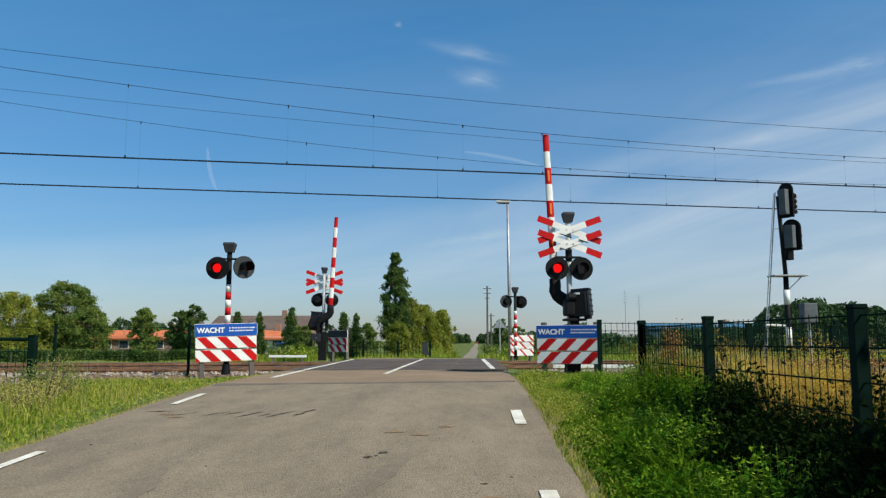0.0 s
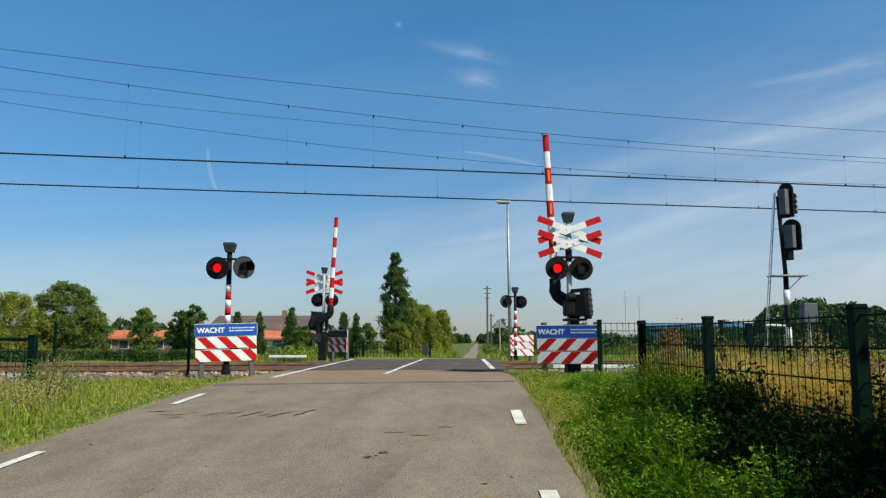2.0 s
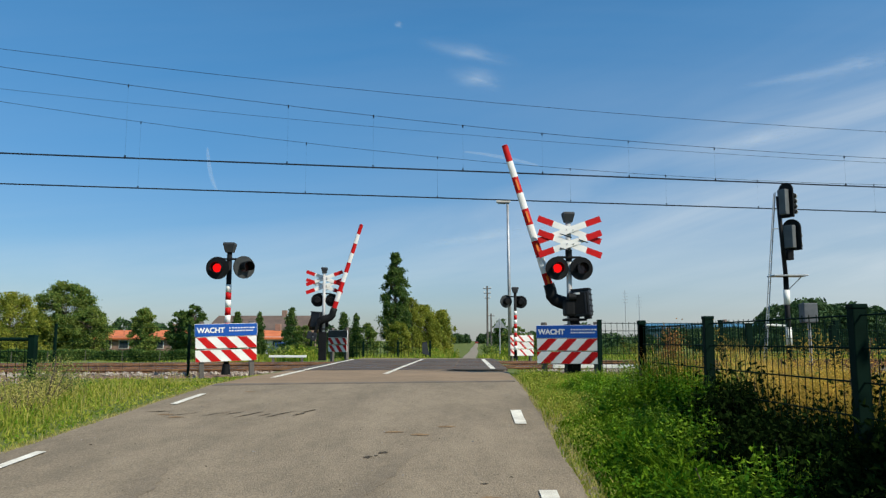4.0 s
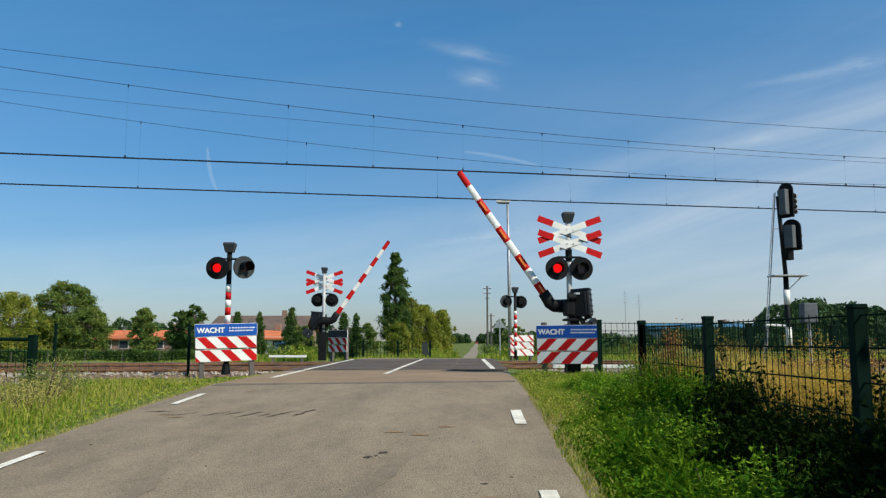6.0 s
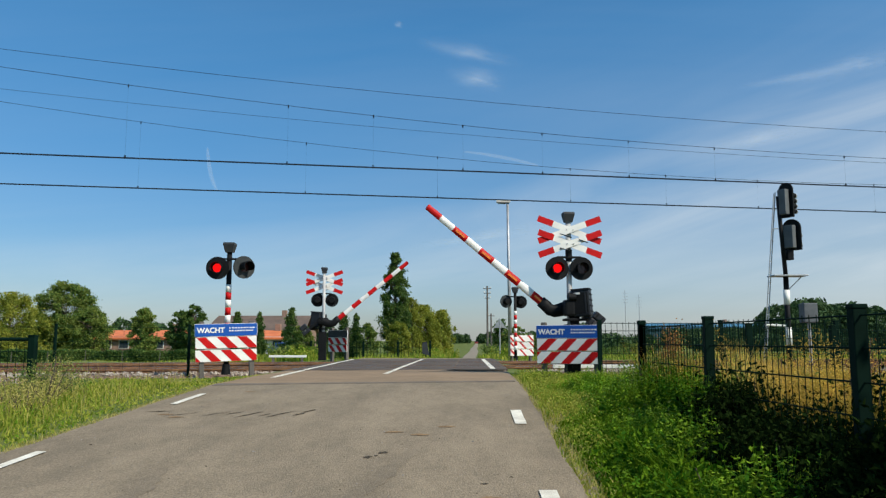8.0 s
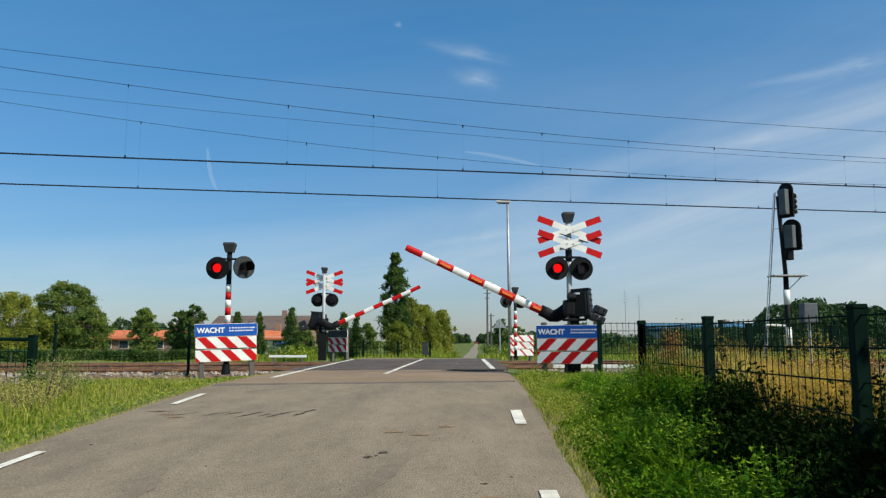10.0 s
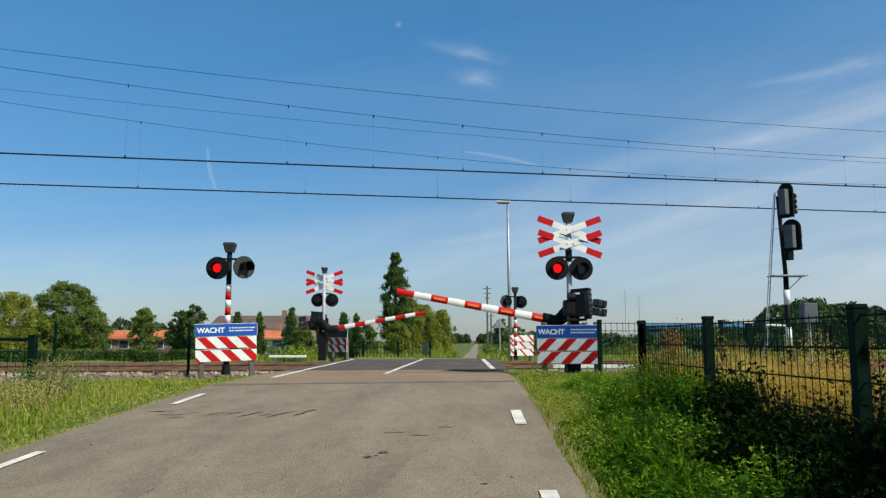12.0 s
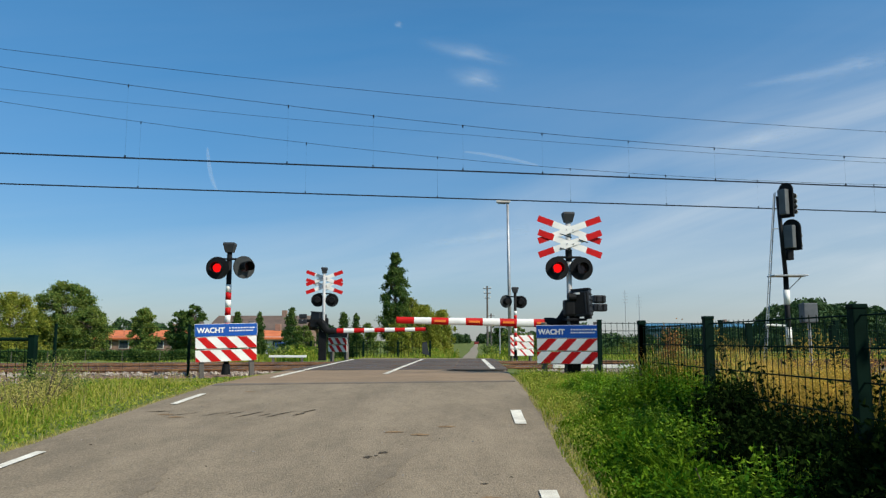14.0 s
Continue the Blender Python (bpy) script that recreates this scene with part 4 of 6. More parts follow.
def mesh_fence(name, posts, top, low, label, rails=(0.06, 0.38, 0.72), bars=True, post_w=0.085, pitch=0.066, bar_r=0.003, single=False, top_rail=False, wire_r=0.006):
    """A rod-mesh fence: square capped posts, double cross wires and upright rods. posts: (x, y)."""
    t = base(name, pose(posts[0][0], posts[0][1], 0), label, "fence", "fences")
    ox, oy = posts[0]
    for x, y in posts:
        g = low(x, y)
        p = part("post", box(x - ox, y - oy, (g - 0.3 + top(x, y) + 0.04) / 2, post_w, post_w, top(x, y) + 0.04 - g + 0.3, 0.006), FENCE, t, "dark green square steel post")
        part("cap", box(x - ox, y - oy, top(x, y) + 0.055, post_w * 1.12, post_w * 1.12, 0.03, 0.008), FENCE, p)
    for (xa, ya), (xb, yb) in zip(posts, posts[1:]):
        a, b = Vector((xa - ox, ya - oy, 0)), Vector((xb - ox, yb - oy, 0))
        za, zb = top(xa, ya), top(xb, yb)
        d = (b - a)
        for r in rails:
            part("cross_wire", rod(a + Vector((0, 0, za - r)), b + Vector((0, 0, zb - r)), wire_r, seg=6), FENCE, t)
        if top_rail:
            part("top_rail", rod(a + Vector((0, 0, za)), b + Vector((0, 0, zb)), 0.03, seg=8), FENCE, t)
        if single:
            n = max(2, int(d.length / pitch))
            me = bpy.data.meshes.new("upright_rod")
            rb_ = box(0, 0, -0.5, 0.005, 0.005, 1.0)
            rb_.to_mesh(me)
            rb_.free()
            me.materials.append(FENCE)
            for i in range(1, n):
                f = i / n
                p = a + d * f
                z1 = za + (zb - za) * f + 0.02
                ob = new("upright_rod", me)
                ob.parent, ob.location = t, (p.x, p.y, z1)
                ob.scale = (1, 1, z1 - low(xa + (xb - xa) * f, ya + (yb - ya) * f) - 0.02)
        elif bars:
            n = max(2, int(d.length / pitch))
            verts, faces = [], []
            for i in range(1, n):
                f = i / n
                p = a + d * f
                z1 = za + (zb - za) * f + 0.02
                z0 = low(xa + (xb - xa) * f, ya + (yb - ya) * f) + 0.02
                w = bar_r
                k = len(verts)
                for z in (z0, z1):
                    verts += [(p.x - w, p.y - w, z), (p.x + w, p.y - w, z), (p.x + w, p.y + w, z), (p.x - w, p.y + w, z)]
                faces += [(k, k + 1, k + 5, k + 4), (k + 1, k + 2, k + 6, k + 5), (k + 2, k + 3, k + 7, k + 6), (k + 3, k, k + 4, k + 7), (k + 4, k + 5, k + 6, k + 7)]
            ob = raw("rod_panel", verts, faces, FENCE)
            ob.parent = t
            tagged(ob, kind="stuff")
    return t


def gnd(x, y):
    return float(ground_z(x, y))


near_top = lambda x, y: 1.575
mesh_fence("mesh_fence", [(2.575, 2.40), (2.390, 4.85), (2.204, 7.24), (2.146, 9.76)], near_top, gnd, "dark green rod-mesh fence overgrown with weeds", rails=(0.0, 0.20, 0.41, 0.62, 0.83, 1.04), single=True, pitch=0.095)
mesh_fence("mesh_fence", [(2.55, 15.35), (5.05, 15.75), (7.55, 16.2), (10.05, 16.7), (12.55, 17.2)], lambda x, y: 1.76, gnd, "dark green mesh fence along the tracks", rails=(0.0, 0.15, 0.30, 0.45, 0.60, 0.75), pitch=0.12, bar_r=0.004)
mesh_fence("mesh_fence", [(2.146, 9.76), (4.02, 11.3), (5.95, 12.9), (7.9, 14.5)], lambda x, y: 1.60, gnd, "dark green mesh fence turning away from the road", rails=(0.0, 0.4, 0.8))
mesh_fence("mesh_fence", [(-7.15, 12.4), (-9.6, 12.0), (-12.1, 11.6), (-14.6, 11.2)], lambda x, y: 1.44, gnd, "dark green steel fence ending beside the verge", rails=(0.2, 0.45, 0.8), pitch=0.12, post_w=0.11, bar_r=0.003, top_rail=True)
mesh_fence("mesh_fence", [(-6.0, 16.3), (-8.45, 15.45), (-10.9, 14.6), (-13.35, 13.75)], lambda x, y: 1.69, gnd, "thin green mesh fence before the tracks", rails=(0.0, 0.3, 0.6), pitch=0.3, post_w=0.05, bar_r=0.002, wire_r=0.004)
mesh_fence("mesh_fence", [(-7.4, 35.7), (-5.0, 36.0), (-3.4, 36.2), (-1.9, 36.4)], lambda x, y: 1.35, gnd, "low green mesh fence beyond the crossing", rails=(0.0, 0.25, 0.5, 0.75), pitch=0.16, bar_r=0.009)

# ---- buildings ----


def house(name, x0, x1, y, depth, eave, ridge, wall_m, roof_m, label, windows=4):
    z0 = -0.2
    t = base(name, pose((x0 + x1) / 2, y, z0), label, "house", "far houses")
    w = x1 - x0
    part("wall", box(0, depth / 2, (eave - z0) / 2, w, depth, eave - z0, 0.02), wall_m, t)
    bm = bmesh.new()
    o = 0.45
    for k in (0.0,):
        a = [(-w / 2 - o, -o, eave - z0 - 0.15), (w / 2 + o, -o, eave - z0 - 0.15), (w / 2 + o * 0.3, depth / 2, ridge - z0), (-w / 2 - o * 0.3, depth / 2, ridge - z0), (w / 2 + o, depth + o, eave - z0 - 0.15), (-w / 2 - o, depth + o, eave - z0 - 0.15)]
        v = [bm.verts.new(p) for p in a]
        u = [bm.verts.new((p[0], p[1], p[2] - 0.2)) for p in a]
        for q in ((0, 1, 2, 3), (3, 2, 4, 5)):
            bm.faces.new([v[i] for i in q]), bm.faces.new([u[i] for i in q][::-1])
        for i, j in ((0, 1), (1, 2), (2, 4), (4, 5), (5, 3), (3, 0)):
            bm.faces.new((v[i], u[i], u[j], v[j]))
    bmesh.ops.recalc_face_normals(bm, faces=bm.faces)
    part("roof", bm, roof_m, t)
    part("chimney", box(w * 0.22, depth / 2, ridge - z0 + 0.2, 0.7, 0.7, 1.2, 0.03), BRICK, t)
    for i in range(windows):
        fx = -w / 2 + w * (i + 0.5) / windows
        wf = part("window", box(fx, -0.03, (eave - z0) * 0.55, 1.3, 0.08, 1.1, 0.02), PLASTER, t)
        part("pane", box(fx, -0.08, (eave - z0) * 0.55, 1.1, 0.03, 0.9), PANE, wf)
    return t


house("barn", -46.5, -35.5, 95, 8, 1.90, 2.75, BRICK, TILE_O, "low barn with a bright orange tiled roof", 5)
house("barn", -34.5, -31.0, 97, 7, 1.90, 2.70, PLASTER, TILE_O, "small outbuilding with an orange tiled roof", 2)
house("barn", -29.5, -22.5, 94, 7, 1.90, 2.70, PLASTER, TILE_O, "small barn with an orange tiled roof", 3)
house("farmhouse", -38.5, -24.5, 112, 10, 3.0, 5.2, BRICK, THATCH, "farmhouse under a broad brown thatched roof", 4)
house("shed", 38.0, 62.0, 165, 9, 4.3, 5.15, ZINC, BLUE_ROOF, "long low blue-grey shed in the distance", 0)
for x, y, h in ((34.0, 170, 12.5), (37.0, 170, 11.5)):
    t = base("radio_mast", pose(x, y, -0.15), "thin distant lattice mast", "mast", "radio masts")
    part("pole", rod((0, 0, 0), (0, 0, h), 0.09, 0.04, 6), STEEL, t)
    for i in range(4):
        part("antenna", rod((-0.6, 0, h - 0.6 - i * 0.7), (0.6, 0, h - 0.6 - i * 0.7), 0.03, seg=5), STEEL, t)

# ---- trees ----


def leaf_cloud(centres, sizes, rng):
    """Small folded leaves, two triangles each, turned every way."""
    n = len(centres)
    d = rng.normal(size=(n, 3))
    d /= np.linalg.norm(d, axis=1, keepdims=True)
    e = np.cross(d, rng.normal(size=(n, 3)))
    e /= np.linalg.norm(e, axis=1, keepdims=True)
    s = sizes[:, None]
    verts = np.stack([centres - d * s, centres + e * s * 0.45, centres + d * s, centres - e * s * 0.45 + np.cross(d, e) * s * 0.2], 1).reshape(-1, 3)
    faces = np.arange(4 * n).reshape(n, 4)
    return verts, faces


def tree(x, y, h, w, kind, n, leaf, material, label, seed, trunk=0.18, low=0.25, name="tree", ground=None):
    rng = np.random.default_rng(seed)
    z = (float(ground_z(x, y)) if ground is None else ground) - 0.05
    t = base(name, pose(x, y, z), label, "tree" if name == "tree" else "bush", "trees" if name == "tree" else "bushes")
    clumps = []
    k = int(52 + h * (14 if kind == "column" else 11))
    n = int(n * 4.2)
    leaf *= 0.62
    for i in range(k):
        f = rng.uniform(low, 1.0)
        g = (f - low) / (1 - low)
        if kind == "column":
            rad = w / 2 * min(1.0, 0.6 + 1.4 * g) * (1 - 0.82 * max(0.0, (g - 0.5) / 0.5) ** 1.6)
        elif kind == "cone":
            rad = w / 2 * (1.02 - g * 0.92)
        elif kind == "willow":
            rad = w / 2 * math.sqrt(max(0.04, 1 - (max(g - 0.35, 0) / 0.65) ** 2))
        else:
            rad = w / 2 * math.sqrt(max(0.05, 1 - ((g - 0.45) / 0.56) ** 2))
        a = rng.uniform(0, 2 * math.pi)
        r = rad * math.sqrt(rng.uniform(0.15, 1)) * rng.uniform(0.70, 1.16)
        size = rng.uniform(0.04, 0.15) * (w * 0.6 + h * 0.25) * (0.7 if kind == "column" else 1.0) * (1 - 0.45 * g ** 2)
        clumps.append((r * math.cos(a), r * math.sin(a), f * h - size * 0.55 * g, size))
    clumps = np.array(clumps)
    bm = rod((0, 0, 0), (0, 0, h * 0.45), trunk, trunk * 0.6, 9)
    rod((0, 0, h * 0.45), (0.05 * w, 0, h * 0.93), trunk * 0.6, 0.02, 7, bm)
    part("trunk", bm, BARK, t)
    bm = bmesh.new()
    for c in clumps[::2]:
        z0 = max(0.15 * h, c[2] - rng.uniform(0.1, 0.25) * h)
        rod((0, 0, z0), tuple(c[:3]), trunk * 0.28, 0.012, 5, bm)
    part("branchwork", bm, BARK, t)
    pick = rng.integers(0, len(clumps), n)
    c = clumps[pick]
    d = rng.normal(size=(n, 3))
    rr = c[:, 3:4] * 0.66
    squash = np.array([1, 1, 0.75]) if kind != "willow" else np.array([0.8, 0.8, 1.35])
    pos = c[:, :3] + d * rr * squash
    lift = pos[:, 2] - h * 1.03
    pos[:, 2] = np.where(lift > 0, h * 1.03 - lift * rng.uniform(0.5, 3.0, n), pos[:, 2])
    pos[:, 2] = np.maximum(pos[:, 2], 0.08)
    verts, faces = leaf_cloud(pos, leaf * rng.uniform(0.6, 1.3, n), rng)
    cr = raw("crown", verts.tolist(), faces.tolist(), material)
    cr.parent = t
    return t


tree(-6.9, 70, 9.7, 2.55, "column", 7500, 0.16, LEAF_DARK, "tall slender dark poplar beyond the tracks", 1, low=0.10)
tree(-4.5, 74, 4.9, 4.2, "willow", 5200, 0.15, LEAF_GOLD, "drooping yellow-green willow beside the farm road", 2, low=0.02)
tree(-2.9, 75, 4.5, 3.2, "willow", 4200, 0.15, LEAF_GOLD, "drooping yellow-green willow beside the farm road", 3, low=0.02)
tree(-5.6, 72, 5.6, 2.6, "willow", 3600, 0.15, LEAF_GOLD, "yellow-green willow leaning against a poplar", 22, low=0.02)
tree(-6.3, 67, 3.3, 2.4, "round", 2600, 0.14, LEAF_GOLD, "low yellow-green bush at a poplar's foot", 31, low=0.0, name="bush", trunk=0.06)
tree(-45.6, 85, 8.2, 6.8, "round", 7000, 0.22, LEAF, "broad green tree with a rounded crown", 4, low=0.12)
tree(-41.6, 83, 5.3, 4.6, "round", 3600, 0.2, LEAF, "green garden tree before the barns", 41, low=0.02)
tree(-48.8, 80, 6.7, 8.2, "willow", 6000, 0.2, LEAF_GOLD, "broad yellow-green willow beside the garden trees", 5, low=0.05)
tree(-32.2, 75, 5.0, 2.6, "round", 3200, 0.18, LEAF, "small rounded green tree before the barns", 6, low=0.08)
tree(-29.0, 76, 4.6, 2.6, "round", 2600, 0.18, LEAF_DARK, "small dark green tree before the barns", 7, low=0.06)
tree(-27.2, 75, 5.2, 2.6, "round", 3000, 0.18, LEAF_DARK, "upright dark green tree before the barns", 71, low=0.06)
tree(-24.4, 80, 4.9, 1.9, "cone", 2200, 0.18, LEAF_DARK, "small dark tree near the farmhouse", 8, low=0.06)
tree(-22.6, 82, 4.7, 1.6, "cone", 1800, 0.18, LEAF_DARK, "small dark tree near the farmhouse", 81, low=0.06)
tree(-18.7, 80, 5.2, 2.2, "cone", 2600, 0.18, LEAF_DARK, "dark pointed tree near the farmhouse", 9, low=0.05)
tree(-17.0, 78, 3.2, 2.4, "round", 2000, 0.18, LEAF, "low green bush near the farmhouse", 91, low=0.02, name="bush", trunk=0.06)
tree(-9.9, 60, 3.9, 1.7, "cone", 2400, 0.14, LEAF_DARK, "dark young tree beyond the crossing", 10, low=0.03)
tree(-8.9, 60, 3.9, 1.3, "cone", 2000, 0.14, LEAF_DARK, "dark young tree beyond the crossing", 101, low=0.03)
tree(-7.9, 59, 3.0, 1.9, "round", 2200, 0.14, LEAF, "green bush beyond the crossing", 102, low=0.0, name="bush", trunk=0.06)
tree(-10.9, 57, 1.6, 1.6, "round", 1500, 0.12, LEAF_DARK, "low dark bush beyond the crossing", 103, low=0.0, name="bush", trunk=0.04)
tree(3.6, 60, 2.7, 2.6, "round", 2600, 0.14, LEAF, "green bush beside the street lamp", 12, low=0.0, name="bush", trunk=0.06)
tree(5.4, 62, 2.3, 2.6, "round", 2600, 0.14, LEAF, "green bush beyond the tracks", 13, low=0.0, name="bush", trunk=0.06)
tree(2.6, 64, 3.6, 1.6, "round", 700, 0.14, LEAF_DARK, "thin sparse tree beyond the crossing", 14, low=0.3)
tree(9.5, 64, 1.5, 5.0, "round", 3500, 0.16, LEAF_DARK, "low green thicket beyond the tracks", 15, low=0.0, name="bush", trunk=0.06)
tree(13.5, 66, 1.4, 4.0, "round", 3000, 0.16, LEAF, "low green thicket beyond the tracks", 16, low=0.0, name="bush", trunk=0.06)

# trimmed hedge beyond the tracks
rng = np.random.default_rng(21)
n = 26000
hx, hyy = rng.uniform(-31.0, -16.9, n), rng.uniform(-0.5, 0.5, n)
hz = rng.uniform(0.0, 1.0, n) ** 0.75 * (0.78 + 0.05 * np.sin(hx * 1.7) + 0.04 * np.sin(hx * 4.1))
gap = np.abs(((hx + 31.0) / 2.35 + 0.5) % 1.0 - 0.5) * 2.35
full = gap > 0.10 + 0.10 * rng.uniform(0, 1, n)
v_, f_ = leaf_cloud(np.stack([hx, 48 + hyy, hz + 0.02], 1)[full], rng.uniform(0.045, 0.10, int(full.sum())), rng)
tagged(raw("hedge", v_.tolist(), f_.tolist(), LEAF_DARK), "long trimmed green hedge in clumps before the barns", "hedge", kind="stuff")
for k in range(5):
    hp = base("hedge_post", pose(-31.0 + 2.35 * (k + 1), 47.35, 0.02), "slender grey wooden post standing in the hedge", "post", "hedge posts")
    part("pole", rod((0, 0, 0), (0.02 * (-1) ** k, 0, 0.74 + 0.04 * (k % 3)), 0.022, 0.016, 7), PLANK, hp)


def woods(x0, x1, y, h0, h1, n, leaf, label, seed, mat_=LEAF_FAR, gap=5.0):
    rng = np.random.default_rng(seed)
    k = int((x1 - x0) / gap) + 2
    cx = rng.uniform(x0, x1, k)
    ch = rng.uniform(h0, h1, k)
    cw = rng.uniform(2.5, 5.0, k) * (h1 / 8) ** 0.5
    p = rng.integers(0, k, n)
    g = rng.uniform(0, 1, n)
    rad = cw[p] * np.sqrt(np.maximum(0.05, 1 - ((g - 0.4) / 0.62) ** 2))
    a = rng.uniform(0, 6.283, n)
    pos = np.stack([cx[p] + rad * np.cos(a), y + rad * np.sin(a), -0.15 + g * ch[p]], 1)
    pos += rng.normal(size=(n, 3)) * 0.25
    v, f = leaf_cloud(pos, leaf * rng.uniform(0.6, 1.4, n), rng)
    return tagged(raw("woods", v.tolist(), f.tolist(), mat_), label, "woods", kind="stuff")


woods(53, 100, 150, 6.8, 9.4, 60000, 0.42, "line of dark green trees on the right-hand fields".replace("right-hand", "far"), 51, gap=3.2)
woods(37, 64, 156, 3.0, 4.1, 16000, 0.34, "dark green shrubs before a long shed", 57, gap=2.0)
woods(24, 30, 190, 4.0, 5.5, 3000, 0.5, "clump of far green trees", 52)
woods(-40, 60, 420, 3.6, 6.0, 16000, 1.0, "distant blue-green tree line on the horizon", 53, gap=2.2)
woods(-260, -60, 330, 6.0, 11.0, 14000, 1.3, "distant tree line on the horizon", 54)
woods(100, 400, 360, 6.0, 10.0, 14000, 1.3, "distant tree line on the horizon", 55)
woods(8, 60, 120, 1.4, 2.6, 22000, 0.3, "low scrub beyond the tracks", 56, gap=3.0)

# ---- grass and weeds ----


def blades(name, x, y, h, w, material, label, seed, lean=0.45, z=None):
    """Bent grass blades, one ribbon of a quad and a tip each."""
    rng = np.random.default_rng(seed)
    n = len(x)
    z = ground_z(x, y) - 0.02 if z is None else z
    a = rng.uniform(0, 2 * np.pi, n)
    b = rng.uniform(0, 2 * np.pi, n)
    ln = h * lean * rng.uniform(0.2, 1.2, n)
    wx, wy = np.cos(a) * w / 2, np.sin(a) * w / 2
    dx, dy = np.cos(b) * ln, np.sin(b) * ln
    p0 = np.stack([x - wx, y - wy, z], 1)
    p1 = np.stack([x + wx, y + wy, z], 1)
    m0 = np.stack([x + dx * 0.35 - wx * 0.8, y + dy * 0.35 - wy * 0.8, z + h * 0.6], 1)
    m1 = np.stack([x + dx * 0.35 + wx * 0.8, y + dy * 0.35 + wy * 0.8, z + h * 0.6], 1)
    tp = np.stack([x + dx, y + dy, z + h * rng.uniform(0.85, 1.0, n)], 1)
    verts = np.stack([p0, p1, m0, m1, tp], 1).reshape(-1, 3)
    i = np.arange(n) * 5
    faces = [list(f) for f in np.stack([i, i + 1, i + 3, i + 2], 1)] + [list(f) for f in np.stack([i + 2, i + 3, i + 4], 1)]
    return tagged(raw(name, verts.tolist(), faces, material), label, "grass", kind="stuff")


def scatter(n, x0, x1, y0, y1, rng, keep=None, near=True):
    x = rng.uniform(x0, x1, n)
    y = y0 + (y1 - y0) * rng.uniform(0, 1, n) ** (1.25 if near else 1.0)
    k = np.ones(n, bool) if keep is None else keep(x, y)
    return x[k], y[k]


def patchy(x, y, f=0.9):
    return 0.5 + 0.25 * np.sin(x * f * 2.1 + 1.3 * np.sin(y * f)) + 0.25 * np.sin(y * f * 1.7 + 1.1 * np.sin(x * f * 1.3))


rng = np.random.default_rng(77)
free = lambda x, y: ~in_bed(x, y, 0.1)
x, y = scatter(52000, -15.5, ROAD_L - 0.02, 4.5, 18.5, rng, free)
d = ROAD_L - x
h = (0.06 + 0.22 * ease(0.1, 1.6, d)) * rng.uniform(0.5, 1.4, len(x)) * (0.55 + 0.8 * patchy(x, y)) * (1 - 0.3 * ease(8, 11, y)) * (1 - 0.8 * ease(13.2, 15.2, y - SKEW * (x - MID)))
blades("verge_grass", x, y, h, 0.010 + 0.010 * rng.uniform(0, 1, len(x)), GRASS, "sunlit green and straw verge grass", 1)
x, y = scatter(2600, -15.5, ROAD_L - 1.2, 4.5, 12.5, rng, free)
blades("seed_grass", x, y, rng.uniform(0.30, 0.62, len(x)), 0.007, PALE_WEED, "tall pale seeding grass stalks on the verge", 2, 0.25)

x, y = scatter(42000, ROAD_R - 0.02, 2.3, 3.0, 17.0, rng, lambda x, y: x - ROAD_R > 0.30 * ease(7.5, 10, y) * (1 - ease(12.5, 14, y)) * (0.6 + 0.5 * np.sin(y * 5.3)))
d = x - ROAD_R
h = (0.06 + 0.20 * ease(0.25, 1.1, d)) * rng.uniform(0.5, 1.4, len(x)) * (0.6 + 0.7 * patchy(x, y, 1.4)) * (1 - 0.4 * ease(11, 15, y))
blades("verge_grass", x, y, h, 0.008 + 0.008 * rng.uniform(0, 1, len(x)), GRASS, "green grass along the road edge", 3)
sunny = lambda x, y: x < 1.88 + 0.5 * ease(5.8, 7.2, y) + 0.08 * np.sin(y * 7)
x, y = scatter(20000, ROAD_R + 0.50, 2.5, 3.0, 8.8, rng, sunny)
blades("lush_weeds", x, y, rng.uniform(0.10, 0.46, len(x)) * (0.4 + 0.9 * patchy(x, y, 1.1)), 0.009, LUSH, "lush tall green weeds under the fence", 4, 0.6)
x, y = scatter(52000, 2.33, 4.8, 5.6, 9.6, rng, lambda x, y: (x > 2.40 + 0.25 * (1 - ease(5.9, 6.7, y))) & (rng.uniform(0, 1, len(x)) < 0.15 + 1.1 * (patchy(x * 1.7, y * 1.3, 1.6) - 0.25)))
blades("tall_straw", x, y, rng.uniform(0.45, 1.0, len(x)) * (0.65 + 0.5 * patchy(x, y, 0.8)), 0.009, STRAW, "tall golden dry grass behind the fence", 5, 0.3)
x, y = scatter(12000, 2.4, 14.0, 3.0, 19.5, rng, free)
blades("rough_grass", x, y, rng.uniform(0.12, 0.38, len(x)), 0.012, GRASS, "rough green grass behind the fence", 6, 0.4)
x, y = scatter(30000, -30, 24, 28.5, 70, rng, lambda x, y: free(x, y) & ((x < -4.4) | (x > 1.1) | (y > 31)) & ~((x > -0.85) & (x < 0.65)) & ~((x < -15) & (y > 30) & (y < 49)))
blades("field_grass", x, y, rng.uniform(0.10, 0.30, len(x)) * (1 + 0.9 * ease(33, 42, y)) * np.where(x < -5.5, 0.35, np.where((x < -0.9) & (y < 38), 0.5, 1.0)), 0.04, GRASS, "rough sunlit grass beyond the tracks", 7, 0.4)
x, y = scatter(2500, -10, -6.3, 29, 34, rng, free)
blades("tall_straw", x, y, rng.uniform(0.15, 0.45, len(x)), 0.03, GRASS, "dry grass beyond the tracks", 8, 0.3)


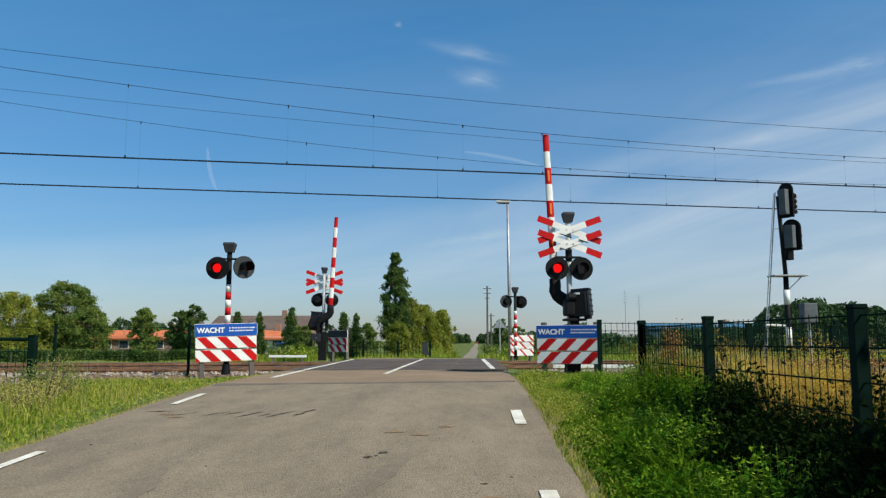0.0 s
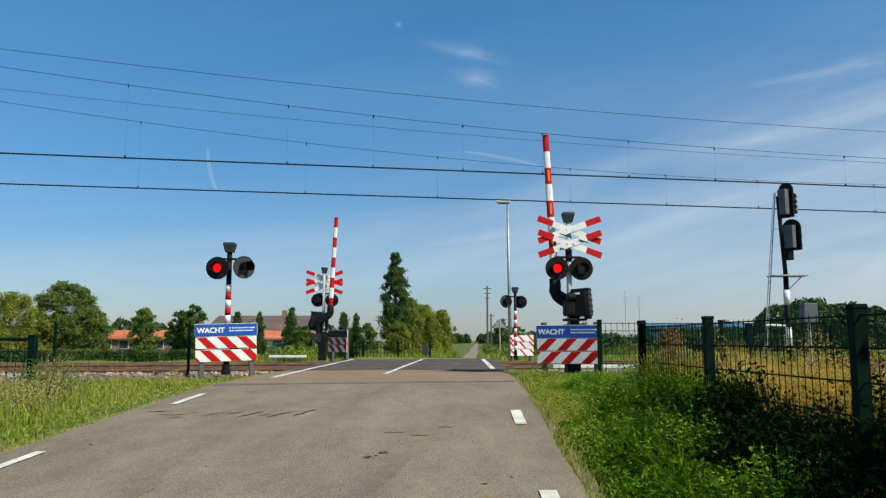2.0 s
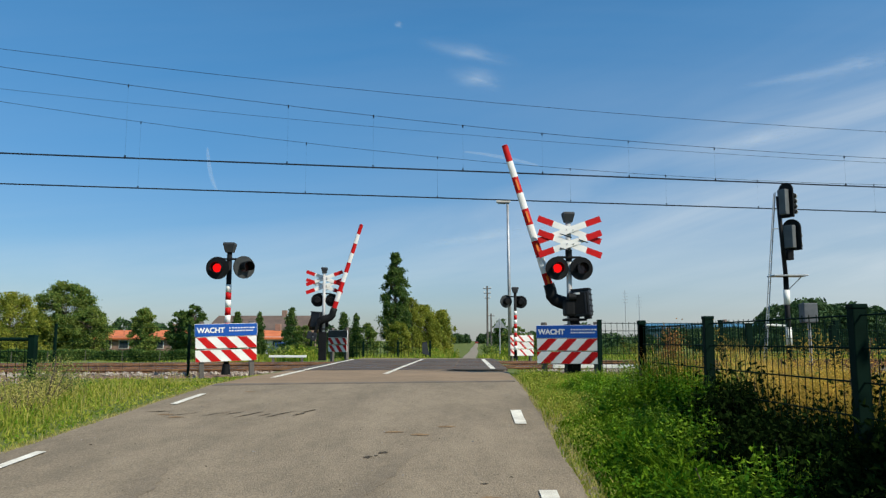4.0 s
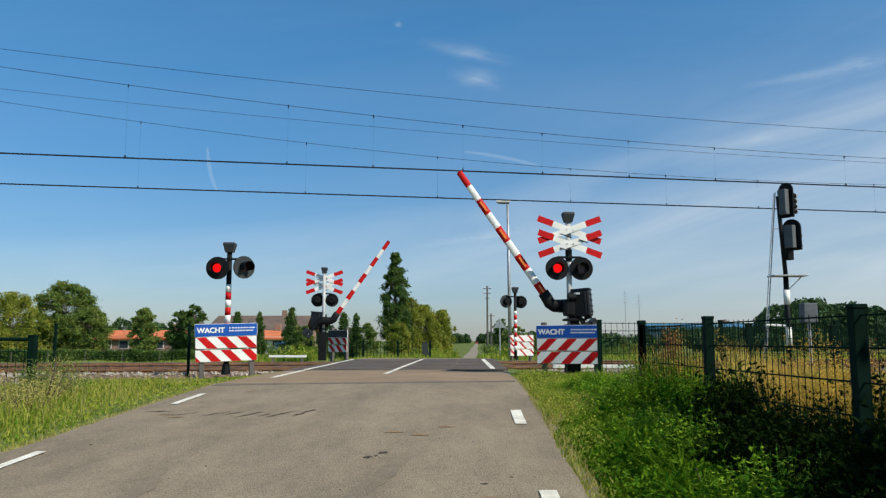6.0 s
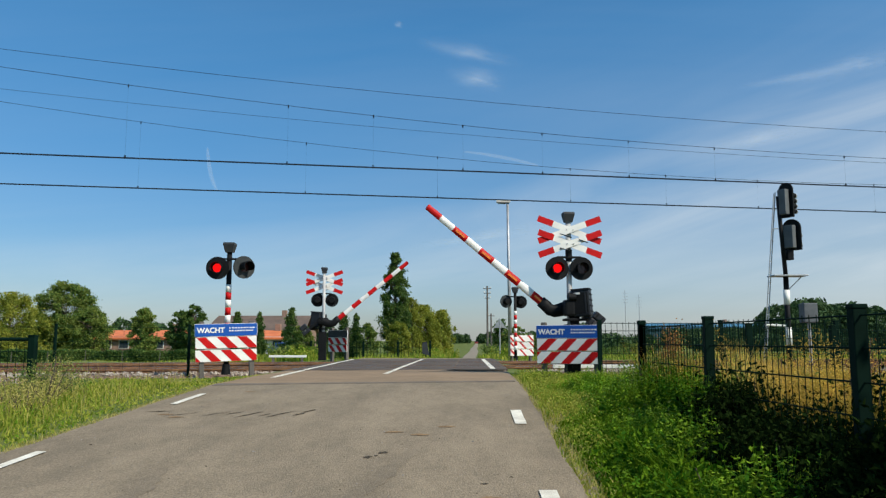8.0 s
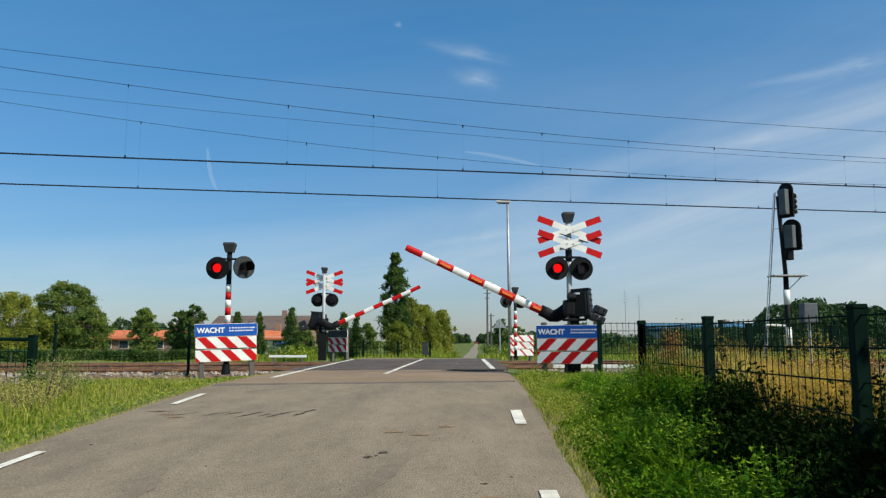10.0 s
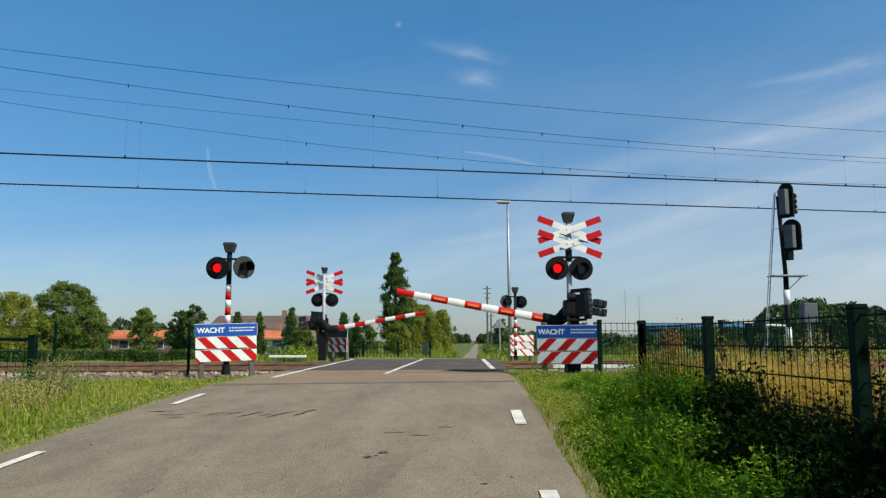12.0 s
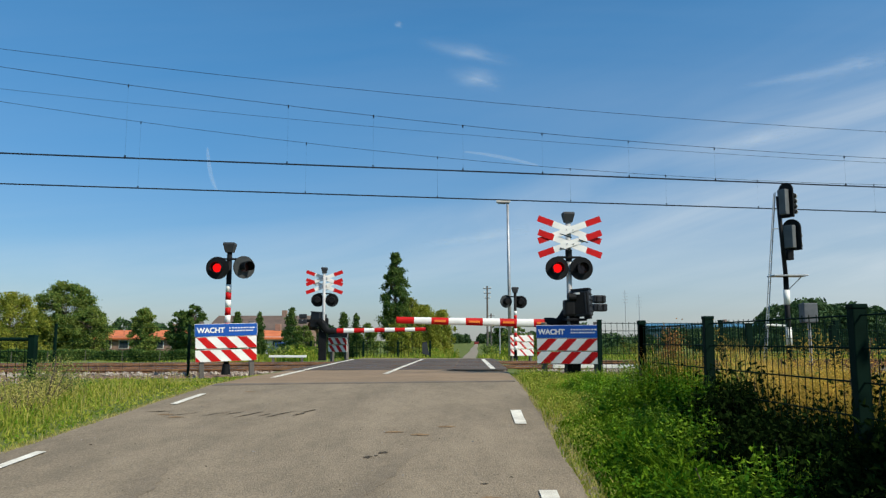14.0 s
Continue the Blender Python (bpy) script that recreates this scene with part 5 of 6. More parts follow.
x, y = scatter(3500, -9.5, ROAD_L - 0.5, 5.0, 14.0, rng)
blades("pale_stalks", x, y, rng.uniform(0.12, 0.34, len(x)), 0.006, PALE_WEED, "short pale stalks in the verge grass", 12, 0.5)

# golden seed heads over the dry grass
x, y = scatter(16000, 2.36, 4.6, 5.7, 9.4, rng)
v_, f_ = leaf_cloud(np.stack([x, y, ground_z(x, y) + rng.uniform(0.25, 0.98, len(x)) * (0.7 + 0.35 * patchy(x, y, 0.8))], 1), rng.uniform(0.008, 0.022, len(x)), rng)
tagged(raw("seed_heads", v_.tolist(), f_.tolist(), STRAW), "golden dry seed heads behind the fence", "grass", kind="stuff")

# short dry fringe along the asphalt
x, y = scatter(5000, ROAD_R + 0.0, ROAD_R + 0.30, 3.0, 15.5, rng)
blades("dry_fringe", x, y, rng.uniform(0.03, 0.12, len(x)), 0.006, PALE_WEED, "short dry yellow grass fringe along the asphalt", 9, 0.6)
x, y = scatter(5000, ROAD_L - 0.16, ROAD_L + 0.03, 4.5, 16.0, rng)
blades("dry_fringe", x, y, rng.uniform(0.02, 0.09, len(x)), 0.008, PALE_WEED, "short dry yellow grass fringe along the asphalt", 10, 0.6)

# small leaves among the roadside grass
x, y = scatter(26000, ROAD_R + 0.12, 3.0, 7.2, 16.3, rng)
z = ground_z(x, y) + rng.uniform(0, 1, len(x)) * 0.24 * (0.5 + 0.8 * patchy(x, y, 1.2)) * (1 - 0.4 * ease(10, 14, y))
v_, f_ = leaf_cloud(np.stack([x, y, z], 1), rng.uniform(0.008, 0.020, len(x)), rng)
tagged(raw("leafy_weeds", v_.tolist(), f_.tolist(), GRASS), "low sunlit weeds before the warning board", "weeds", kind="stuff")
x, y = scatter(9000, 1.2, 4.5, 12.5, 16.8, rng)
blades("verge_grass", x, y, rng.uniform(0.06, 0.20, len(x)), 0.014, GRASS, "sunlit grass around the barrier foot", 11)
x, y = scatter(50000, ROAD_R + 0.16, 2.5, 3.0, 8.8, rng, sunny)
d = x - ROAD_R
z = ground_z(x, y) + rng.uniform(0, 1, len(x)) ** 0.8 * (0.05 + 0.36 * ease(0.1, 1.1, d)) * (0.5 + 0.8 * patchy(x, y, 1.2))
v_, f_ = leaf_cloud(np.stack([x, y, z], 1), rng.uniform(0.012, 0.032, len(x)), rng)
tagged(raw("leafy_weeds", v_.tolist(), f_.tolist(), LUSH), "small-leaved green weeds along the road edge", "weeds", kind="stuff")
x, y = scatter(26000, -12, ROAD_L - 0.2, 5.0, 16.0, rng, free)
z = ground_z(x, y) + rng.uniform(0, 1, len(x)) * (0.04 + 0.18 * ease(0.2, 2.0, ROAD_L - x)) * (0.5 + 0.8 * patchy(x, y, 1.0)) * (1 - 0.85 * ease(13.0, 15.2, y - SKEW * (x - MID)))
v_, f_ = leaf_cloud(np.stack([x, y, z], 1), rng.uniform(0.014, 0.034, len(x)), rng)
tagged(raw("leafy_weeds", v_.tolist(), f_.tolist(), GRASS), "small-leaved weeds in the verge grass", "weeds", kind="stuff")


def weed_bush(cx, cy, r, h, n, leaf, material, label, seed, name="weed_bush", spread=0.12):
    rng = np.random.default_rng(seed)
    k = 22
    a, q = rng.uniform(0, 6.283, k), rng.uniform(0.1, 1, k) ** 0.5 * r
    st = np.stack([cx + q * np.cos(a), cy + q * np.sin(a), rng.uniform(0.35, 1.0, k) * h * (1.1 - 0.5 * (q / r) ** 2)], 1)
    g = float(ground_z(cx, cy))
    t = base(name, pose(cx, cy, g - 0.02), label, "bush", "roadside bushes")
    bm = bmesh.new()
    for s in st:
        rod((0, 0, 0), (s[0] - cx, s[1] - cy, s[2]), 0.012, 0.004, 5, bm)
    part("stem_tangle", bm, BARK, t)
    p = rng.integers(0, k, n)
    f = rng.uniform(0.25, 1.0, n) ** 0.6
    pos = np.stack([(st[p, 0] - cx) * f, (st[p, 1] - cy) * f, st[p, 2] * f], 1) + rng.normal(size=(n, 3)) * np.array([spread, spread, spread * 0.75])
    pos[:, 2] = np.maximum(pos[:, 2], 0.02)
    v, fc = leaf_cloud(pos, leaf * rng.uniform(0.6, 1.4, n), rng)
    ob = raw("foliage", v.tolist(), fc.tolist(), material)
    ob.parent = t
    return t


# brambles stand where the shade lies, their leaf colour carrying its blackness
weed_bush(2.22, 6.5, 0.34, 0.66, 12600, 0.024, SHADE_BRAMBLE, "bramble bush grown through the fence, shade in its colour", 61)
weed_bush(2.50, 4.9, 0.46, 0.72, 15000, 0.024, SHADE_BRAMBLE, "bramble bush at the fence foot, shade in its colour", 62)
weed_bush(2.55, 4.0, 0.60, 1.00, 16500, 0.024, SHADE_BRAMBLE, "bramble bush at the fence foot, shade in its colour", 63)
weed_bush(2.25, 4.0, 0.45, 0.72, 10800, 0.024, SHADE_BRAMBLE, "bramble bush at the fence foot, shade in its colour", 602)
weed_bush(2.9, 4.6, 0.5, 0.95, 9000, 0.026, SHADE_BRAMBLE, "bramble thicket behind the fence, shade in its colour", 604)
weed_bush(2.35, 3.4, 0.45, 0.75, 8000, 0.024, SHADE_BRAMBLE, "bramble bush at the fence foot, shade in its colour", 605)
weed_bush(2.52, 5.75, 0.45, 0.66, 9000, 0.024, SHADE_BRAMBLE, "bramble thicket behind the fence, shade in its colour", 606)
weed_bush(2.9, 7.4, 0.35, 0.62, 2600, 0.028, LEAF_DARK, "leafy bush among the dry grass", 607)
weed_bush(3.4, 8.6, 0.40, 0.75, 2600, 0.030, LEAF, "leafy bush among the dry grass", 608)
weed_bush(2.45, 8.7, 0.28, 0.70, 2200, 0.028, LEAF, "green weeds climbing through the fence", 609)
weed_bush(2.15, 5.6, 0.36, 0.52, 10800, 0.024, SHADE_BRAMBLE, "bramble bush at the fence foot, shade in its colour", 603)
weed_bush(2.14, 9.5, 0.26, 0.80, 5200, 0.018, LEAF, "tangled weeds climbing a fence post", 64)
weed_bush(2.15, 7.6, 0.35, 0.50, 3200, 0.026, LEAF, "leafy green weeds under the fence", 65)
weed_bush(1.65, 6.6, 0.35, 0.38, 3000, 0.026, LUSH, "leafy green roadside weeds", 66)
weed_bush(1.55, 5.0, 0.40, 0.40, 3400, 0.026, LUSH, "leafy green roadside weeds", 67)
weed_bush(1.75, 8.6, 0.30, 0.30, 2600, 0.026, LUSH, "leafy green roadside weeds", 68)
weed_bush(1.30, 13.6, 0.26, 0.26, 1800, 0.016, GRASS, "leafy green weeds beside the warning board", 69)
for k, (bx_, by_, br_, bh_, bm_) in enumerate(((2.2, 38, 0.7, 0.7, GRASS), (2.0, 46, 0.9, 1.1, LEAF), (2.3, 55, 1.1, 1.3, GRASS), (-2.4, 44, 0.9, 0.8, GRASS), (-3.3, 52, 1.0, 1.0, LEAF), (-2.0, 60, 1.1, 1.0, GRASS), (3.3, 35, 0.7, 0.6, LEAF), (-7.2, 33, 0.7, 0.6, GRASS), (-9.0, 35, 0.9, 0.8, LEAF), (2.1, 75, 1.2, 1.6, LEAF), (2.5, 88, 1.4, 2.0, LEAF_DARK))):
    weed_bush(bx_, by_, br_, bh_, 1400, 0.07, bm_, "rough green scrub beside the farm road", 200 + k)
weed_bush(-5.95, 10.7, 0.35, 0.70, 1600, 0.014, PALE_WEED, "pale weeds beside the fence post", 73)
weed_bush(-6.35, 11.5, 0.45, 0.80, 5200, 0.015, LEAF, "tall pale weeds beside the fence post", 74)
weed_bush(-6.15, 10.2, 0.4, 0.50, 2400, 0.015, PALE_WEED, "tall pale dry weeds in the verge", 75)
weed_bush(-5.75, 9.9, 0.35, 0.42, 900, 0.018, PALE_WEED, "tall pale dry weeds in the verge", 76)
weed_bush(-6.9, 10.6, 0.4, 0.55, 900, 0.020, PALE_WEED, "tall pale dry weeds in the verge", 77)
for k, (bx_, by_, br_, bh_) in enumerate(((2.95, 6.0, 0.25, 0.95), (3.3, 6.7, 0.3, 1.15), (3.7, 7.5, 0.3, 1.2), (2.95, 7.6, 0.22, 1.0), (4.3, 8.8, 0.35, 1.25), (3.3, 9.8, 0.3, 1.1))):
    weed_bush(bx_, by_, br_, bh_, 3000, 0.010, RUST_WEED, "tall rust-brown dock stalks among dry grass", 640 + k, spread=0.05)
for k, (bx_, by_, br_, bh_) in enumerate(((2.6, 6.9, 0.25, 0.75), (2.8, 9.4, 0.3, 0.9), (2.45, 10.6, 0.25, 0.9))):
    weed_bush(bx_, by_, br_, bh_, 1500, 0.024, LUSH, "leafy green weeds behind the fence", 650 + k)
weed_bush(-7.8, 9.5, 0.6, 0.45, 3000, 0.026, LUSH, "leafy weeds in the verge", 70)
weed_bush(-9.0, 12.0, 0.7, 0.55, 3000, 0.026, LEAF_GOLD, "leafy weeds before the fence", 72)



def nettles(x, y, h, leaf, material, label, seed, name="nettle_stand", levels=9):
    """Upright stems with crossed pairs of pointed drooping leaves, larger below."""
    rng = np.random.default_rng(seed)
    n = len(x)
    z = ground_z(x, y) - 0.02
    lean = rng.normal(size=(n, 2)) * 0.16 * h[:, None]
    turn_ = rng.uniform(0, 6.283, n)
    quads = []
    for w in (0.0, 1.571):
        o = np.stack([np.cos(turn_ + w), np.sin(turn_ + w), np.zeros(n)], 1) * 0.0035
        foot, tip = np.stack([x, y, z], 1), np.stack([x + lean[:, 0], y + lean[:, 1], z + h], 1)
        quads.append(np.stack([foot - o, foot + o, tip + o * 0.4, tip - o * 0.4], 1))
    for j in range(levels):
        f = 0.18 + 0.82 * (j + 0.5) / levels
        for k in (0, 1):
            a = turn_ + 1.571 * (j % 2) + math.pi * k + rng.normal(size=n) * 0.3
            ln = leaf * (1.25 - 0.75 * f) * rng.uniform(0.7, 1.25, n)
            out = np.stack([np.cos(a), np.sin(a), rng.uniform(-0.75, 0.15, n)], 1)
            side = np.stack([-np.sin(a), np.cos(a), rng.normal(size=n) * 0.25], 1)
            p = np.stack([x + lean[:, 0] * f * f, y + lean[:, 1] * f * f, z + h * f], 1)
            mid = p + out * (ln * 0.45)[:, None]
            wd = side * (ln * 0.30)[:, None]
            dip = np.array([0, 0, -1.0]) * (ln * 0.08)[:, None]
            quads.append(np.stack([p, mid - wd + dip, p + out * ln[:, None], mid + wd + dip], 1))
    v = np.concatenate(quads).reshape(-1, 3)
    fc = np.arange(len(v)).reshape(-1, 4)
    return tagged(raw(name, v.tolist(), fc.tolist(), material), label, "weeds", kind="stuff")


rng = np.random.default_rng(310)
x, y = scatter(4800, ROAD_R + 0.34, 2.28, 4.0, 12.5, rng, lambda x, y: sunny(x, y) & (rng.uniform(0, 1, len(x)) < 0.25 + 1.2 * ease(0.5, 1.1, x - ROAD_R)))
h = (0.14 + 0.40 * ease(0.35, 1.15, x - ROAD_R)) * rng.uniform(0.65, 1.2, len(x)) * (0.35 + 1.05 * patchy(x, y, 2.6)) * (1 - 0.30 * ease(9.5, 12, y))
nettles(x, y, h, 0.056, NETTLE, "tall sunlit green nettles between road and fence", 311, levels=12)
x, y = scatter(420, 1.95, 2.4, 6.8, 9.2, rng)
nettles(x, y, rng.uniform(0.45, 0.85, len(x)), 0.08, LUSH, "tall nettles standing in the fence", 312)
x, y = scatter(2600, ROAD_R + 0.60, 1.95, 3.4, 6.4, rng)
blades("long_grass", x, y, rng.uniform(0.22, 0.52, len(x)) * (0.6 + 0.6 * patchy(x, y, 1.3)), 0.013, LUSH, "long arching green grass at the roadside", 313, 0.95)
x, y = scatter(5200, ROAD_R + 0.05, 2.4, 9.3, 15.6, rng)
blades("dry_fringe", x, y, rng.uniform(0.06, 0.22, len(x)), 0.010, GRASS, "dry yellow stalks among the grass before the board", 316, 0.7)
gold = lambda x, y: (x / y < 0.405 + 0.02 * np.sin(y * 5)) & (x / y > 0.335) & (rng.uniform(0, 1, len(x)) < patchy(x * 2.3, y * 1.6, 1.9) + 0.25)
x, y = scatter(15000, 2.40, 3.9, 6.3, 9.4, rng, gold)
blades("tall_straw", x, y, rng.uniform(0.55, 1.10, len(x)) * (0.75 + 0.4 * patchy(x * 1.3, y, 1.7)), 0.012, RIPE, "ripe golden grass standing behind the fence", 317, 0.22)
x, y = scatter(9000, 2.55, 4.6, 5.9, 9.0, rng, lambda x, y: (x / y > 0.40) & (patchy(x * 2.0, y * 1.4, 1.8) > 0.38))
blades("dock_stalks", x, y, rng.uniform(0.40, 0.95, len(x)) * (0.6 + 0.6 * patchy(x * 1.3, y, 1.7)), 0.010, RUST_WEED, "rust-brown withered stalks behind the fence", 318, 0.25)
x, y = scatter(9000, 2.35, 4.4, 6.2, 10.2, rng, lambda x, y: patchy(x * 1.9 + 2.0, y * 1.5, 2.2) > 0.52)
blades("green_stalks", x, y, rng.uniform(0.35, 0.90, len(x)) * (0.6 + 0.6 * patchy(x, y * 1.2, 1.9)), 0.011, GRASS, "green grass stalks among the dry ones", 319, 0.35)
x, y = scatter(900, 2.20, 2.75, 9.0, 10.6, rng)
blades("tall_straw", x, y, rng.uniform(0.5, 1.05, len(x)), 0.010, STRAW, "tall dry grass beside a fence post", 314, 0.3)
x, y = scatter(30000, 2.45, 4.4, 6.2, 9.6, rng, lambda x, y: patchy(x * 1.5, y, 1.2) > 0.40)
v_, f_ = leaf_cloud(np.stack([x, y, ground_z(x, y) + rng.uniform(0.30, 1.0, len(x)) * (0.55 + 0.75 * patchy(x * 1.4, y, 1.9))], 1), rng.uniform(0.006, 0.014, len(x)), rng)
tagged(raw("seed_heads", v_.tolist(), f_.tolist(), STRAW), "ripe golden seed heads above the dry grass", "grass", kind="stuff")
# more near-black brambles filling the shaded strip along the fence
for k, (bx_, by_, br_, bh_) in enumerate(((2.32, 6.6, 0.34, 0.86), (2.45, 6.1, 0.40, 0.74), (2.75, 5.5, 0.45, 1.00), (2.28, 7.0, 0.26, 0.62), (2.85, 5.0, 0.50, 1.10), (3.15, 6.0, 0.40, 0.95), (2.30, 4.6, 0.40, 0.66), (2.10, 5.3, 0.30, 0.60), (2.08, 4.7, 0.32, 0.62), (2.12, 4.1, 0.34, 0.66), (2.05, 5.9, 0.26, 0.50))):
    weed_bush(bx_, by_, br_, bh_, 9000, 0.022, SHADE_BRAMBLE, "dense bramble tangle along the fence foot, shade in its colour", 330 + k)
for k, (bx_, by_, br_, bh_, m_, l_) in enumerate(((2.38, 9.45, 0.22, 1.25, RUST_WEED, "tall brown dock beside a fence post"), (2.42, 9.3, 0.26, 1.20, LEAF, "tall leafy weeds climbing beside a fence post"), (2.50, 9.8, 0.30, 1.05, LEAF_GOLD, "yellowing weeds climbing beside a fence post"), (2.45, 7.0, 0.26, 0.95, LEAF, "leafy green weeds climbing the fence"), (2.75, 8.2, 0.30, 0.95, LEAF_GOLD, "yellowing weeds behind the fence"))):
    weed_bush(bx_, by_, br_, bh_, 6500, 0.013, m_, l_, 345 + k, spread=0.07)

# pale chips and dark grit strewn thinly on the asphalt
for label_, m_, n_, seed_ in (("pale stone chips worn out of the asphalt", CHIP, 240, 91), ("dark grit and crumbs lying on the asphalt", TAR, 150, 92)):
    rng = np.random.default_rng(seed_)
    gx, gy = rng.uniform(ROAD_L + 0.25, ROAD_R - 0.12, n_), rng.uniform(3.2, 12.0, n_)
    gs = rng.uniform(0.003, 0.008, n_) * np.where(rng.uniform(0, 1, n_) > 0.94, 2.2, 1.0)
    gv, gf_ = [], []
    for i in range(n_):
        a0, k0 = rng.uniform(0, 6.28), 4 * i
        for q in range(3):
            gv.append((gx[i] + gs[i] * 1.5 * math.cos(a0 + q * 2.1), gy[i] + gs[i] * math.sin(a0 + q * 2.1), float(road_z(gy[i])) + 0.002))
        gv.append((gx[i], gy[i], float(road_z(gy[i])) + 0.002 + gs[i] * 0.55))
        gf_ += [(k0, k0 + 1, k0 + 3), (k0 + 1, k0 + 2, k0 + 3), (k0 + 2, k0, k0 + 3)]
    tagged(raw("road_grit", gv, gf_, m_), label_, "grit", kind="stuff")

# an unseen dense tree, added beside the standpoint to shade the fence foot
tree(6.4, 1.3, 5.8, 5.2, "round", 20000, 0.11, LEAF_DARK, "unseen dense tree added to shade the fence foot", 120, low=0.05)

# ---- high in the sky ----
ice = CLOUD.node_tree
clear, blend = ice.nodes.new("ShaderNodeBsdfTransparent"), ice.nodes.new("ShaderNodeMixShader")
blend.inputs[0].default_value = 0.13
ice.links.new(clear.outputs[0], blend.inputs[1])
ice.links.new(ice.nodes["Principled BSDF"].outputs[0], blend.inputs[2])
ice.links.new(blend.outputs[0], ice.nodes["Material Output"].inputs["Surface"])


def contrail(points, width, label):
    """A thin bent streak of ice cloud, tapering at both ends."""
    verts, faces = [], []
    n = len(points)
    for i, p in enumerate(points):
        q0, q1 = Vector(points[max(i - 1, 0)]), Vector(points[min(i + 1, n - 1)])
        across = (q1 - q0).cross(Vector((0, 1, 0))).normalized() * (width * (0.25 + math.sin(math.pi * (i + 0.5) / n)) / 2)
        verts += [tuple(Vector(p) - across), tuple(Vector(p) + across)]
    for i in range(n - 1):
        faces.append((2 * i, 2 * i + 1, 2 * i + 3, 2 * i + 2))
    ob = tagged(raw("contrail", verts, faces, CLOUD), label, "contrail", "contrails", "structure")
    return ob


contrail([(-883.97, 2500, 646.83), (-881.11, 2500, 621.48), (-876.05, 2500, 588.42), (-869.02, 2500, 553.5), (-858.38, 2500, 524.46), (-846.07, 2500, 501.27)], 11.0, "thin white bent contrail high in the sky")
contrail([(-17.06, 2500, 625.52), (35.54, 2500, 619.29), (91.75, 2500, 609.2), (147.8, 2500, 597.22), (194.36, 2500, 585.35), (225.97, 2500, 577.45)], 9.0, "thin white contrail high in the sky")

# feathered ice wisps, thinning out to nothing at their rims
WISP = mat("wisp_ice", (0.9, 0.92, 0.95), (0.9, 0.92, 0.95), 1.0, spec=0.0)
wt = WISP.node_tree
wa, wb = wt.nodes.new("ShaderNodeTexCoord"), wt.nodes.new("ShaderNodeVectorMath")
wb.operation = "MULTIPLY_ADD"
wb.inputs[1].default_value, wb.inputs[2].default_value = (2, 0, 2), (-1, 0, -1)
wt.links.new(wa.outputs["Generated"], wb.inputs[0])
ball = wt.nodes.new("ShaderNodeTexGradient")
ball.gradient_type = "QUADRATIC_SPHERE"
wt.links.new(wb.outputs[0], ball.inputs[0])
stretch_ = wt.nodes.new("ShaderNodeMapping")
stretch_.inputs["Scale"].default_value = (0.006, 1, 0.035)
wt.links.new(wa.outputs["Object"], stretch_.inputs[0])
streaks = wt.nodes.new("ShaderNodeTexNoise")
streaks.inputs["Scale"].default_value, streaks.inputs["Detail"].default_value, streaks.inputs["Distortion"].default_value = 1.0, 7.0, 0.8
wt.links.new(stretch_.outputs[0], streaks.inputs["Vector"])
gain = wt.nodes.new("ShaderNodeMath")
gain.operation = "MULTIPLY_ADD"
gain.inputs[1].default_value, gain.inputs[2].default_value = 2.6, -0.75
gain.use_clamp = True
wt.links.new(streaks.outputs["Fac"], gain.inputs[0])
thin = wt.nodes.new("ShaderNodeMath")
thin.operation = "MULTIPLY"
wt.links.new(gain.outputs[0], thin.inputs[0])
wt.links.new(ball.outputs[0], thin.inputs[1])
half = wt.nodes.new("ShaderNodeMath")
half.operation = "MULTIPLY"
half.inputs[1].default_value = 0.38
wt.links.new(thin.outputs[0], half.inputs[0])
wclear, wmix = wt.nodes.new("ShaderNodeBsdfTransparent"), wt.nodes.new("ShaderNodeMixShader")
wt.links.new(half.outputs[0], wmix.inputs[0])
wt.links.new(wclear.outputs[0], wmix.inputs[1])
wt.links.new(wt.nodes["Principled BSDF"].outputs[0], wmix.inputs[2])
wt.links.new(wmix.outputs[0], wt.nodes["Material Output"].inputs["Surface"])


def wisp(x, z, length, width, tilt):
    a, b = length / 2, width / 2
    ob = raw("cirrus", [(-a, 0, -b), (a, 0, -b), (a, 0, b), (-a, 0, b)], [(0, 1, 2, 3)], WISP)
    ob.matrix_world = pose(x, 2500, z, 0, tilt, 0)
    return tagged(ob, "faint white cirrus wisp or small moon spot high in the sky", "cirrus cloud", "cirrus wisps", "structure")


wisp(1255, 905, 560, 85, -13)
wisp(1080, 868, 420, 50, -10)
wisp(28, 880, 260, 120, 16)
wisp(0, 970, 420, 90, 14)
wisp(946, 662, 420, 70, -12)
# small pale spot standing for the moon, drawn as a wisp
wisp(-241, 1072, 42, 34, 20)
wisp(60, 345, 620, 60, -9)

# ---- a far car on the farm road ----


